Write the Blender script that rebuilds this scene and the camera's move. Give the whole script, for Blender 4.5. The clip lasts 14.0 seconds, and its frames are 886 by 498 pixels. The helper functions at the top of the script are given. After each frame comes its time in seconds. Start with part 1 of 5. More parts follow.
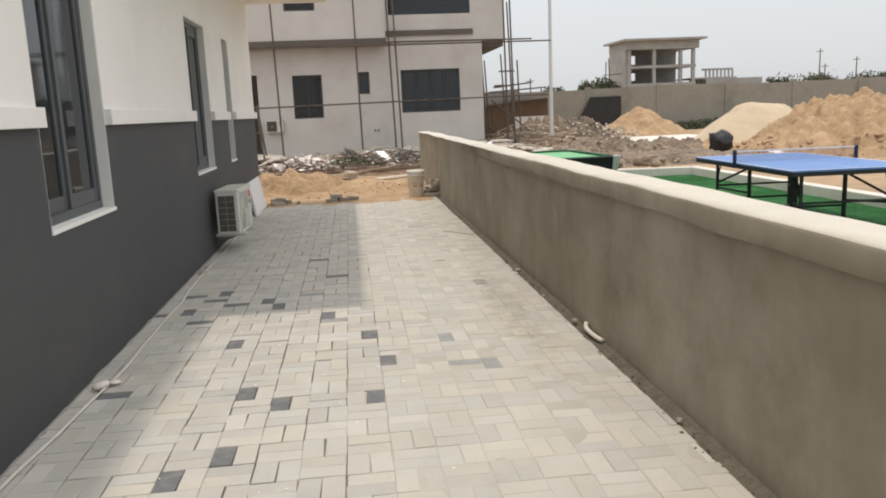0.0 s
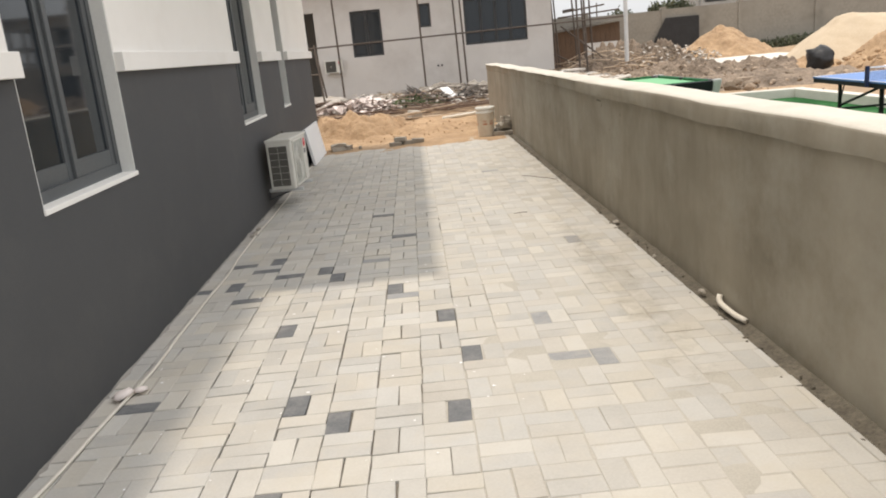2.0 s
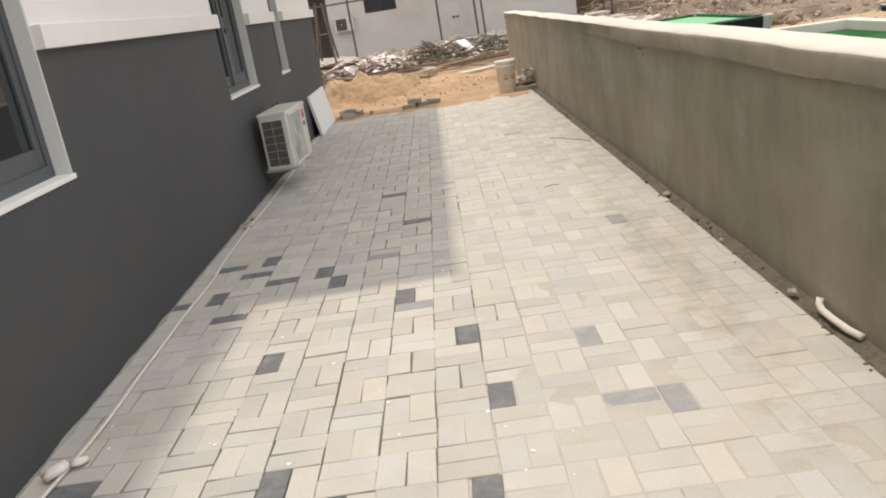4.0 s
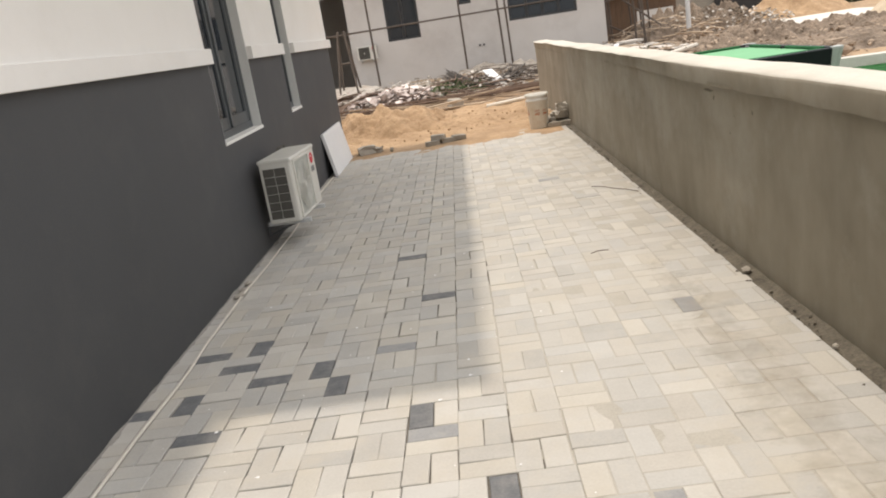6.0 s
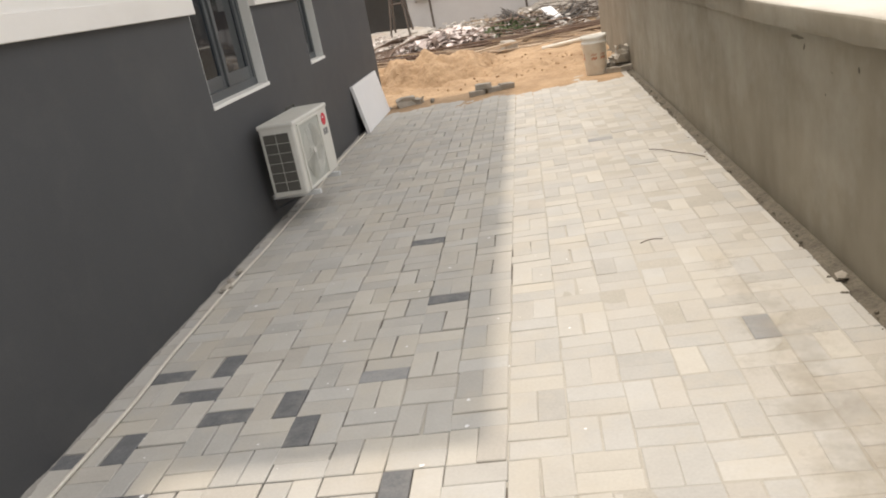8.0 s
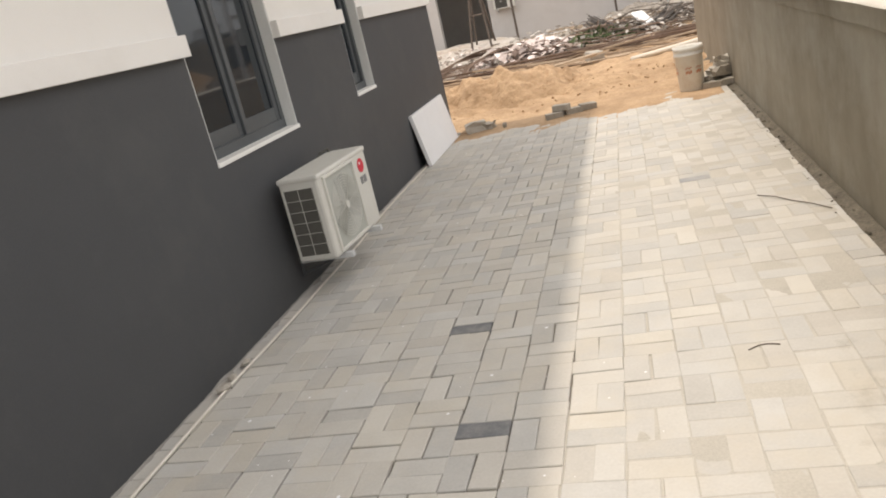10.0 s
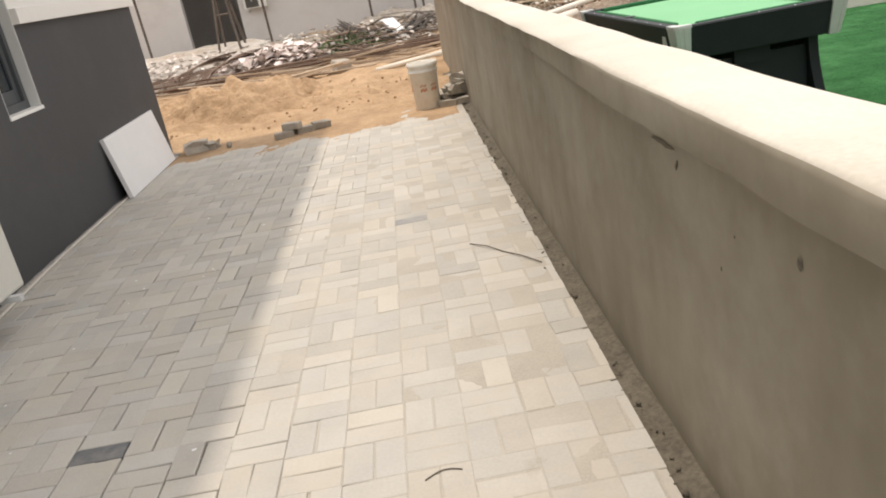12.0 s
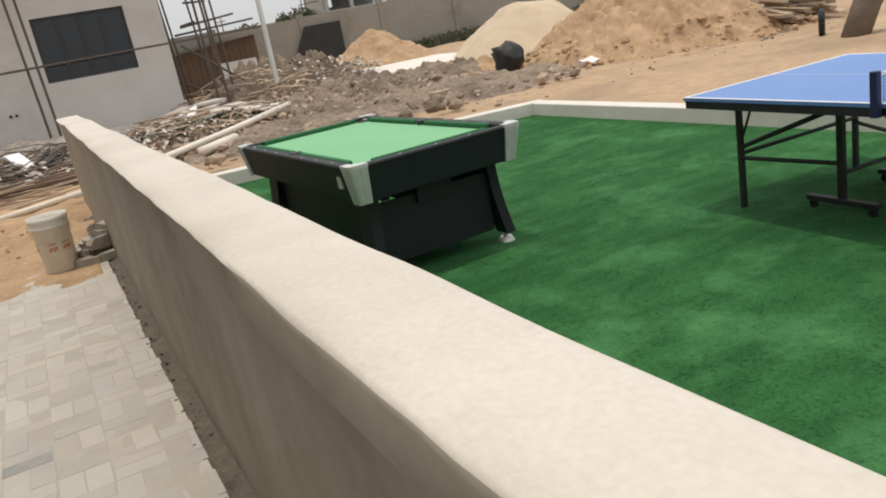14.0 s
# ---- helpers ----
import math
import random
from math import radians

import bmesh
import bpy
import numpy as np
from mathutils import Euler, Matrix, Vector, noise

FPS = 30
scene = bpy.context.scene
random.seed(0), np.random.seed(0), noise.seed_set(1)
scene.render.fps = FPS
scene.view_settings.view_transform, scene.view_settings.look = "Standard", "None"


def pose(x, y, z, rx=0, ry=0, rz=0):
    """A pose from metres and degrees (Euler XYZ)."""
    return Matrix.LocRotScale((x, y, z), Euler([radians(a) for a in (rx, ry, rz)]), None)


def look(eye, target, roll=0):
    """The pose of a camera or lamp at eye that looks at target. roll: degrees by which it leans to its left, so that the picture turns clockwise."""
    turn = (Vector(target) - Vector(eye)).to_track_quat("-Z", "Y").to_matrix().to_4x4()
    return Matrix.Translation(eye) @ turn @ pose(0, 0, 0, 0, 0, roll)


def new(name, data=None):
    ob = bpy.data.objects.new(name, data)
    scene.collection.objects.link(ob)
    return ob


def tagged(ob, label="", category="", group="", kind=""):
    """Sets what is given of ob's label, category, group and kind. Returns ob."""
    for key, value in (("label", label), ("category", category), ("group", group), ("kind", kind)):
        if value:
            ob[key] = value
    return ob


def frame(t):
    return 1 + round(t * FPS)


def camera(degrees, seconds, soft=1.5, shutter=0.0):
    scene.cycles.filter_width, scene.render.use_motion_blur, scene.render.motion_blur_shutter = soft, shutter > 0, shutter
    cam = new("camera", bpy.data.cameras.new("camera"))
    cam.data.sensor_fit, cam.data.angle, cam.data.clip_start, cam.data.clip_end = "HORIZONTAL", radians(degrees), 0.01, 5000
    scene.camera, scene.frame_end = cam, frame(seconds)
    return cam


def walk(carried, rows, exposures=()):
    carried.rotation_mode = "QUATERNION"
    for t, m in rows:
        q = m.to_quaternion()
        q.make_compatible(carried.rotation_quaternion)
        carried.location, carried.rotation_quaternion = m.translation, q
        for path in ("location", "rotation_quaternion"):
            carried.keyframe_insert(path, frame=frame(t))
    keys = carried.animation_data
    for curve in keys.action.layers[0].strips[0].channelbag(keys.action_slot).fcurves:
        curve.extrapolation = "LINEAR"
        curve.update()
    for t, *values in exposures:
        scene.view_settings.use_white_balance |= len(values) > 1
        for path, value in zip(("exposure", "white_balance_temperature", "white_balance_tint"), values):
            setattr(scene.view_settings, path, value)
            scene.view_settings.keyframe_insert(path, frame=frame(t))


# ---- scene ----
cam = camera(59.8, 14.0, soft=1.9)
PATH = [
    (0, (-0.021, 0.141, 1.576), (0.201, 2.097, 1.222), -2.4),
    (0.5, (-0.017, 0.397, 1.596), (-0.085, 2.375, 1.305), -3.6),
    (1, (-0.039, 0.673, 1.568), (0.051, 2.629, 1.163), -0.4),
    (1.5, (-0.054, 0.923, 1.552), (0.145, 2.868, 1.131), -2.0),
    (2, (-0.027, 1.23, 1.53), (0.008, 3.166, 1.027), -5.5),
    (2.2, (-0.009, 1.327, 1.534), (-0.01, 3.254, 1.002), -6.2),
    (4.3, (0.072, 2.32, 1.496), (-0.016, 4.212, 0.855), -10.2),
    (4.5, (0.07, 2.395, 1.49), (-0.147, 4.265, 0.816), -11.5),
    (5, (0.085, 2.66, 1.495), (0.054, 4.507, 0.727), -9.2),
    (5.5, (0.036, 2.907, 1.541), (0.176, 4.781, 0.856), -9.3),
    (6, (0.077, 3.224, 1.545), (-0.025, 5.148, 1.008), -9.0),
    (6.5, (0.175, 3.412, 1.551), (0.139, 5.33, 0.986), -6.9),
    (7, (0.183, 3.694, 1.538), (0.233, 5.602, 0.94), -4.2),
    (7.5, (0.224, 3.884, 1.514), (0.108, 5.766, 0.849), -7.0),
    (8, (0.341, 4.153, 1.507), (0.049, 6.021, 0.855), -10.7),
    (8.2, (0.38, 4.223, 1.5), (0.083, 6.073, 0.802), -11.0),
    (10.3, (0.543, 5.303, 1.533), (0.003, 7.139, 0.95), -13.5),
    (10.5, (0.603, 5.329, 1.527), (0.14, 7.172, 0.902), -12.9),
    (11, (0.705, 5.593, 1.502), (0.622, 7.477, 0.835), -6.8),
    (11.5, (0.815, 5.841, 1.473), (0.89, 7.682, 0.693), -6.8),
    (12, (0.95, 6.105, 1.511), (0.965, 7.977, 0.808), -10.5),
    (12.5, (1.012, 6.336, 1.479), (1.021, 8.207, 0.773), -11.2),
    (12.7, (1.032, 6.438, 1.469), (1.179, 8.29, 0.73), -7.9),
    (13, (1.084, 6.642, 1.476), (1.53, 8.443, 0.729), -3.1),
    (13.5, (1.135, 6.862, 1.545), (1.739, 8.639, 0.855), -5.7),
    (14, (1.265, 7.137, 1.559), (2.095, 8.861, 0.976), -10.5),
]
walk(cam, [(t, look(eye, target, roll)) for t, eye, target, roll in PATH],
     exposures=[(0, 0.37, 6700, 10), (0.5, 0.50, 6700, 10), (1, 0.63, 6740, 11), (2, 0.63, 6790, 11), (5, 0.61, 6840, 12), (6, 0.62, 6840, 12), (8, 0.70, 6890, 12), (11, 0.77, 6960, 13), (12.5, 0.56, 6960, 13), (13, 0.40, 6860, 12), (14, 0.25, 6800, 11)])


# ---- world, sun and exposure ----
world = bpy.data.worlds.new("hazy_sky")
scene.world = world
world.use_nodes = True
wn = world.node_tree.nodes
sky = wn.new("ShaderNodeTexSky")
sky.sky_type = "NISHITA"
sky.sun_disc = False
sky.sun_elevation = radians(86)
sky.sun_rotation = radians(270)
sky.air_density = 1.0
sky.dust_density = 2.0
sky.ozone_density = 1.0
wn["Background"].inputs["Strength"].default_value = 0.12
haze = wn.new("ShaderNodeMix")
haze.data_type = "RGBA"
haze.inputs["Factor"].default_value = 0.85
# haze: brighter towards the overhead sun, dimmer at the horizon
sky_co = wn.new("ShaderNodeTexCoord")
sky_xyz = wn.new("ShaderNodeSeparateXYZ")
veil = wn.new("ShaderNodeMix")
veil.data_type = "RGBA"
veil.inputs["A"].default_value = (4.55, 4.75, 5.05, 1.0)
veil.inputs["B"].default_value = (10.2, 10.2, 10.2, 1.0)
world.node_tree.links.new(sky_co.outputs["Generated"], sky_xyz.inputs["Vector"])
world.node_tree.links.new(sky_xyz.outputs["Z"], veil.inputs["Factor"])
world.node_tree.links.new(veil.outputs["Result"], haze.inputs["B"])
world.node_tree.links.new(sky.outputs["Color"], haze.inputs["A"])
world.node_tree.links.new(haze.outputs["Result"], wn["Background"].inputs["Color"])

sun_data = bpy.data.lights.new("sun", "SUN")
sun_data.energy = 1.22
sun_data.angle = radians(1.7)
sun_data.color = (1.0, 0.92, 0.82)
sun = new("sun", sun_data)
sun.matrix_world = look((-0.7, 0.0, 10.0), (0.0, 0.0, 0.0))


# ---- materials ----
def mat(name, dark, light, scale=8.0, fine=60.0, rough=0.8, bump=0.15, metal=0.0, random_obj=0.0, island=0.0,
        stain=None, stain_scale=1.2, stain_amount=0.5, dist=0.01, spec=0.4, stretch=None, hues=None):
    """Two-scale mottled surface: broad patches between two colours, fine grain, and an optional stain colour."""
    m = bpy.data.materials.new(name)
    m.use_nodes = True
    n, l = m.node_tree.nodes, m.node_tree.links
    b = n["Principled BSDF"]
    co = n.new("ShaderNodeTexCoord")
    geo = n.new("ShaderNodeNewGeometry")
    big = n.new("ShaderNodeTexNoise")
    big.inputs["Scale"].default_value = scale
    big.inputs["Detail"].default_value = 6
    big.inputs["Roughness"].default_value = 0.65
    small = n.new("ShaderNodeTexNoise")
    small.inputs["Scale"].default_value = fine
    small.inputs["Detail"].default_value = 4
    if stretch:
        mp = n.new("ShaderNodeMapping")
        mp.inputs["Scale"].default_value = stretch
        l.new(geo.outputs["Position"], mp.inputs["Vector"])
        l.new(mp.outputs["Vector"], big.inputs["Vector"])
    else:
        l.new(geo.outputs["Position"], big.inputs["Vector"])
    l.new(geo.outputs["Position"], small.inputs["Vector"])
    add = n.new("ShaderNodeMath")
    add.operation = "MULTIPLY_ADD"
    add.inputs[1].default_value = 0.45
    l.new(small.outputs["Fac"], add.inputs[0])
    half = n.new("ShaderNodeMath")
    half.operation = "MULTIPLY"
    half.inputs[1].default_value = 0.65
    l.new(big.outputs["Fac"], half.inputs[0])
    l.new(half.outputs[0], add.inputs[2])
    last = add.outputs[0]
    if random_obj or island:
        src = n.new("ShaderNodeObjectInfo").outputs["Random"] if random_obj else geo.outputs["Random Per Island"]
        r = n.new("ShaderNodeMath")
        r.operation = "MULTIPLY_ADD"
        r.inputs[1].default_value = random_obj or island
        l.new(src, r.inputs[0])
        sub = n.new("ShaderNodeMath")
        sub.operation = "SUBTRACT"
        sub.inputs[1].default_value = (random_obj or island) / 2
        l.new(last, sub.inputs[0])
        l.new(sub.outputs[0], r.inputs[2])
        last = r.outputs[0]
    ramp = n.new("ShaderNodeValToRGB")
    ramp.color_ramp.elements[0].position = 0.3
    ramp.color_ramp.elements[1].position = 0.75
    ramp.color_ramp.elements[0].color = (*dark, 1)
    ramp.color_ramp.elements[1].color = (*light, 1)
    l.new(last, ramp.inputs["Fac"])
    colour = ramp.outputs["Color"]
    if hues:
        pick = n.new("ShaderNodeValToRGB")
        pick.color_ramp.interpolation = "CONSTANT"
        for k, h in enumerate(hues):
            e = pick.color_ramp.elements[k] if k < 2 else pick.color_ramp.elements.new(k / len(hues))
            e.position = k / len(hues)
            e.color = (*h, 1)
        shuffle = n.new("ShaderNodeMath")
        shuffle.operation = "MULTIPLY"
        shuffle.inputs[1].default_value = 37.7
        part_of = n.new("ShaderNodeMath")
        part_of.operation = "FRACT"
        l.new(src, shuffle.inputs[0])
        l.new(shuffle.outputs[0], part_of.inputs[0])
        l.new(part_of.outputs[0], pick.inputs["Fac"])
        tint = n.new("ShaderNodeMix")
        tint.data_type = "RGBA"
        tint.inputs["Factor"].default_value = 0.4
        l.new(colour, tint.inputs["A"])
        l.new(pick.outputs["Color"], tint.inputs["B"])
        colour = tint.outputs["Result"]
    if stain:
        sn = n.new("ShaderNodeTexNoise")
        sn.inputs["Scale"].default_value = stain_scale
        sn.inputs["Detail"].default_value = 7
        sn.inputs["Roughness"].default_value = 0.7
        l.new(geo.outputs["Position"], sn.inputs["Vector"])
        sr = n.new("ShaderNodeValToRGB")
        sr.color_ramp.elements[0].position = 0.48
        sr.color_ramp.elements[1].position = 0.68
        sr.color_ramp.elements[1].color = (stain_amount, stain_amount, stain_amount, 1)
        l.new(sn.outputs["Fac"], sr.inputs["Fac"])
        mix = n.new("ShaderNodeMix")
        mix.data_type = "RGBA"
        l.new(sr.outputs["Color"], mix.inputs["Factor"])
        l.new(colour, mix.inputs["A"])
        mix.inputs["B"].default_value = (*stain, 1)
        colour = mix.outputs["Result"]
    l.new(colour, b.inputs["Base Color"])
    b.inputs["Roughness"].default_value = rough
    b.inputs["Metallic"].default_value = metal
    b.inputs["Specular IOR Level"].default_value = spec
    if bump:
        bp = n.new("ShaderNodeBump")
        bp.inputs["Strength"].default_value = bump
        bp.inputs["Distance"].default_value = dist
        l.new(add.outputs[0], bp.inputs["Height"])
        l.new(bp.outputs["Normal"], b.inputs["Normal"])
    return m


def glass_mat(name, tint=(0.05, 0.06, 0.065)):
    """Dark tinted window glass."""
    m = bpy.data.materials.new(name)
    m.use_nodes = True
    n, l = m.node_tree.nodes, m.node_tree.links
    b = n["Principled BSDF"]
    b.inputs["Base Color"].default_value = (*tint, 1)
    b.inputs["Roughness"].default_value = 0.04
    b.inputs["Transmission Weight"].default_value = 0.3
    b.inputs["IOR"].default_value = 1.5
    return m


HUES = ((0.43, 0.43, 0.415), (0.53, 0.505, 0.455), (0.47, 0.455, 0.42), (0.56, 0.52, 0.44), (0.50, 0.485, 0.45), (0.42, 0.41, 0.385), (0.57, 0.545, 0.49), (0.49, 0.455, 0.40), (0.49, 0.49, 0.475))
M_PAVER = mat("paver_concrete", (0.40, 0.38, 0.345), (0.57, 0.55, 0.505), 4, 90, 0.9, 0.3, random_obj=0.30, stain=(0.53, 0.485, 0.405), stain_scale=2.6, stain_amount=0.55, dist=0.004, hues=HUES)
M_PAVER_I = mat("paver_concrete_rest", (0.40, 0.38, 0.345), (0.57, 0.55, 0.505), 4, 90, 0.9, 0.3, island=0.30, stain=(0.53, 0.485, 0.405), stain_scale=2.6, stain_amount=0.55, dist=0.004, hues=HUES)
M_PAVER_DARK = mat("paver_charcoal", (0.11, 0.115, 0.12), (0.20, 0.205, 0.21), 12, 90, 0.85, 0.3, stain=(0.33, 0.31, 0.28), stain_scale=6, stain_amount=0.35, dist=0.004)
M_PAVER_DUSTY = mat("paver_dusty_grey", (0.25, 0.255, 0.26), (0.36, 0.36, 0.355), 12, 90, 0.9, 0.3, stain=(0.46, 0.43, 0.38), stain_scale=5, stain_amount=0.5, dist=0.004)
M_JOINT = mat("joint_sand", (0.36, 0.335, 0.29), (0.52, 0.49, 0.43), 2.5, 120, 0.95, 0.4)
M_LOAM = mat("joint_loam", (0.085, 0.075, 0.06), (0.27, 0.245, 0.205), 5, 90, 0.95, 0.5)
M_SAND = mat("building_sand", (0.30, 0.19, 0.105), (0.545, 0.385, 0.24), 2.5, 30, 0.95, 1.0, stain=(0.27, 0.175, 0.10), stain_scale=1.7, stain_amount=0.75, dist=0.03)
M_SAND_PALE = mat("pale_sand", (0.48, 0.38, 0.26), (0.62, 0.52, 0.39), 1.2, 30, 0.95, 0.5, dist=0.03)
M_EARTH = mat("site_earth", (0.12, 0.092, 0.068), (0.40, 0.315, 0.24), 2.4, 14, 0.95, 1.0, stain=(0.09, 0.07, 0.055), stain_scale=0.9, stain_amount=0.8, dist=0.15)
M_GROUND = mat("sandy_ground", (0.29, 0.20, 0.125), (0.50, 0.36, 0.23), 0.5, 7, 0.95, 0.9, stain=(0.22, 0.16, 0.11), stain_scale=0.45, stain_amount=0.7, dist=0.10)
M_CLAY = mat("trodden_clay", (0.34, 0.285, 0.20), (0.46, 0.395, 0.29), 6, 60, 0.95, 0.3)
M_DIRT = mat("damp_dirt", (0.06, 0.053, 0.042), (0.20, 0.175, 0.135), 7, 60, 0.95, 0.8, dist=0.02)
M_DARK = mat("charcoal_wall_paint", (0.059, 0.061, 0.065), (0.077, 0.079, 0.083), 0.7, 160, 0.62, 0.12, stain=(0.118, 0.116, 0.112), stain_scale=1.3, stain_amount=0.25, dist=0.002, spec=0.3)
M_WHITE = mat("white_wall_paint", (0.80, 0.785, 0.75), (0.88, 0.865, 0.83), 0.6, 180, 0.75, 0.08, stain=(0.68, 0.65, 0.60), stain_scale=0.8, stain_amount=0.25, dist=0.002)
M_OFFWHITE = mat("unfinished_white_wall", (0.54, 0.515, 0.49), (0.65, 0.63, 0.605), 0.5, 60, 0.85, 0.1, stain=(0.43, 0.40, 0.375), stain_scale=0.6, stain_amount=0.45)
M_TRIM = mat("grey_reveal_paint", (0.60, 0.605, 0.585), (0.70, 0.705, 0.68), 3, 120, 0.7, 0.08)
M_BRONZE = mat("dark_bronze_fascia", (0.10, 0.085, 0.07), (0.15, 0.13, 0.11), 2, 40, 0.7, 0.1)
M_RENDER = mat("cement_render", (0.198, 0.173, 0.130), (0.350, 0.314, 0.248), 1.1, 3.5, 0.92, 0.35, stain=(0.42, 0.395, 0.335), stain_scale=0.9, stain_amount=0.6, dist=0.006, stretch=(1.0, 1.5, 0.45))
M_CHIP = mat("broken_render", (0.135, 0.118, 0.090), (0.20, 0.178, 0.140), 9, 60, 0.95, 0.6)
# paler than the render: sun on the coping's top is in this colour
M_COPING_LIT = mat("coping_cement_sunlit_top", (0.52, 0.485, 0.42), (0.66, 0.625, 0.555), 1.6, 70, 0.9, 0.25, stain=(0.46, 0.42, 0.35), stain_scale=2.2, stain_amount=0.4, dist=0.006)
M_KERB = mat("kerb_plaster", (0.56, 0.53, 0.47), (0.72, 0.69, 0.63), 2, 60, 0.9, 0.2)
M_CONC = mat("raw_concrete", (0.24, 0.225, 0.195), (0.38, 0.36, 0.32), 0.6, 10, 0.9, 0.2, stain=(0.17, 0.16, 0.14), stain_scale=0.4, stain_amount=0.5)
# distance haze is put into this colour: greyer and paler than M_CONC
M_CONCFAR = mat("hazed_grey_concrete", (0.27, 0.27, 0.26), (0.40, 0.40, 0.385), 0.4, 4, 0.9, 0.1, stain=(0.20, 0.20, 0.19), stain_scale=0.3, stain_amount=0.5)
M_CONCPALE = mat("cement_margin_mix", (0.22, 0.21, 0.19), (0.36, 0.34, 0.31), 3, 40, 0.92, 0.4)
M_BLOCK = mat("sandcrete_fence", (0.24, 0.222, 0.19), (0.36, 0.338, 0.292), 0.5, 8, 0.92, 0.3, stain=(0.14, 0.13, 0.11), stain_scale=0.5, stain_amount=0.6)
M_TURF = mat("artificial_turf", (0.008, 0.046, 0.013), (0.040, 0.155, 0.050), 2.6, 60, 0.95, 0.4, spec=0.1, dist=0.01, stretch=(0.6, 1.8, 1.0), stain=(0.075, 0.225, 0.088), stain_scale=1.5, stain_amount=0.7)
M_BLADE = mat("turf_fibre", (0.008, 0.046, 0.013), (0.040, 0.155, 0.050), 2.6, 60, 0.95, 0.0, spec=0.1, island=0.25, stretch=(0.6, 1.8, 1.0), stain=(0.075, 0.225, 0.088), stain_scale=1.5, stain_amount=0.7)
M_BAIZE = mat("green_baize", (0.18, 0.43, 0.235), (0.21, 0.48, 0.265), 2, 300, 0.95, 0.05)
M_CUSHION = mat("dark_green_cushion", (0.015, 0.10, 0.04), (0.025, 0.14, 0.055), 4, 200, 0.9, 0.05)
M_BLACK = mat("black_laminate", (0.010, 0.013, 0.014), (0.019, 0.023, 0.024), 3, 90, 0.5, 0.03, spec=0.25)
M_BLACKMETAL = mat("black_powder_coat", (0.014, 0.015, 0.016), (0.03, 0.03, 0.032), 5, 90, 0.5, 0.05)
M_CHROME = mat("brushed_aluminium", (0.56, 0.57, 0.55), (0.70, 0.71, 0.69), 4, 120, 0.5, 0.03, metal=0.6)
M_BLUE = mat("blue_table_top", (0.10, 0.215, 0.50), (0.125, 0.25, 0.56), 1.5, 90, 0.45, 0.02)
M_NAVY = mat("navy_net_post", (0.01, 0.02, 0.06), (0.02, 0.03, 0.09), 3, 60, 0.5, 0.05)
M_LINE = mat("white_line_paint", (0.78, 0.78, 0.78), (0.86, 0.86, 0.86), 3, 90, 0.6, 0.02)
M_PLASTIC = mat("cream_white_plastic", (0.70, 0.68, 0.62), (0.80, 0.78, 0.72), 3, 90, 0.5, 0.03, stain=(0.52, 0.42, 0.31), stain_scale=6, stain_amount=0.45)
M_AC = mat("ac_white_enamel", (0.60, 0.59, 0.54), (0.70, 0.69, 0.64), 2, 120, 0.45, 0.03, stain=(0.60, 0.57, 0.50), stain_scale=6, stain_amount=0.25)
M_FIN = mat("ac_dark_fins", (0.07, 0.067, 0.06), (0.12, 0.114, 0.10), 8, 200, 0.6, 0.1)
M_FANMID = mat("fan_blade_grey", (0.30, 0.31, 0.28), (0.37, 0.38, 0.345), 8, 90, 0.6, 0.05)
M_FANPALE = mat("fan_guard_shade", (0.40, 0.41, 0.37), (0.48, 0.49, 0.45), 8, 90, 0.6, 0.05)
M_RED = mat("red_badge", (0.55, 0.02, 0.04), (0.64, 0.03, 0.06), 6, 60, 0.5, 0.0)
M_PRINT = mat("faded_orange_print", (0.42, 0.12, 0.06), (0.60, 0.30, 0.16), 30, 80, 0.6, 0.0)
M_MIXED = mat("grey_rubble_earth", (0.17, 0.15, 0.125), (0.42, 0.385, 0.34), 3, 14, 0.95, 1.0, stain=(0.24, 0.18, 0.12), stain_scale=1.4, stain_amount=0.5, dist=0.06)
M_FRAME = mat("dark_window_frame", (0.028, 0.030, 0.032), (0.05, 0.052, 0.054), 3, 80, 0.5, 0.03)
M_COIL = mat("dark_steel_coil", (0.055, 0.05, 0.046), (0.17, 0.15, 0.135), 6, 60, 0.8, 0.2, island=0.7)
M_GREEN = mat("wilted_green_leaf", (0.055, 0.085, 0.035), (0.15, 0.19, 0.085), 2, 12, 0.75, 0.1, island=0.7)
M_GREY = mat("grey_print", (0.20, 0.20, 0.20), (0.26, 0.26, 0.26), 6, 60, 0.6, 0.0)
M_ALU = mat("grey_aluminium_frame", (0.066, 0.074, 0.079), (0.098, 0.107, 0.112), 3, 80, 0.42, 0.03)
M_GLASS = glass_mat("tinted_glass", (0.026, 0.034, 0.042))
M_WOOD = mat("weathered_timber", (0.26, 0.19, 0.13), (0.54, 0.43, 0.32), 2, 40, 0.85, 0.4, island=0.6)
M_POLE = mat("bamboo_scaffold_pole", (0.065, 0.052, 0.043), (0.15, 0.12, 0.098), 4, 60, 0.8, 0.3)
M_RUST = mat("rusty_steel", (0.11, 0.075, 0.055), (0.27, 0.19, 0.145), 8, 80, 0.85, 0.3, island=0.5)
M_RUBBLE = mat("mixed_rubble", (0.25, 0.225, 0.195), (0.62, 0.58, 0.53), 3, 20, 0.95, 0.4, island=0.9, spec=0.15)
M_CLOD = mat("earth_clods", (0.16, 0.125, 0.09), (0.42, 0.33, 0.25), 3, 20, 0.95, 0.5, island=0.9)
M_SACK = mat("pale_cement_sacks", (0.42, 0.35, 0.32), (0.82, 0.74, 0.70), 3, 20, 0.95, 0.3, island=0.9, spec=0.15)
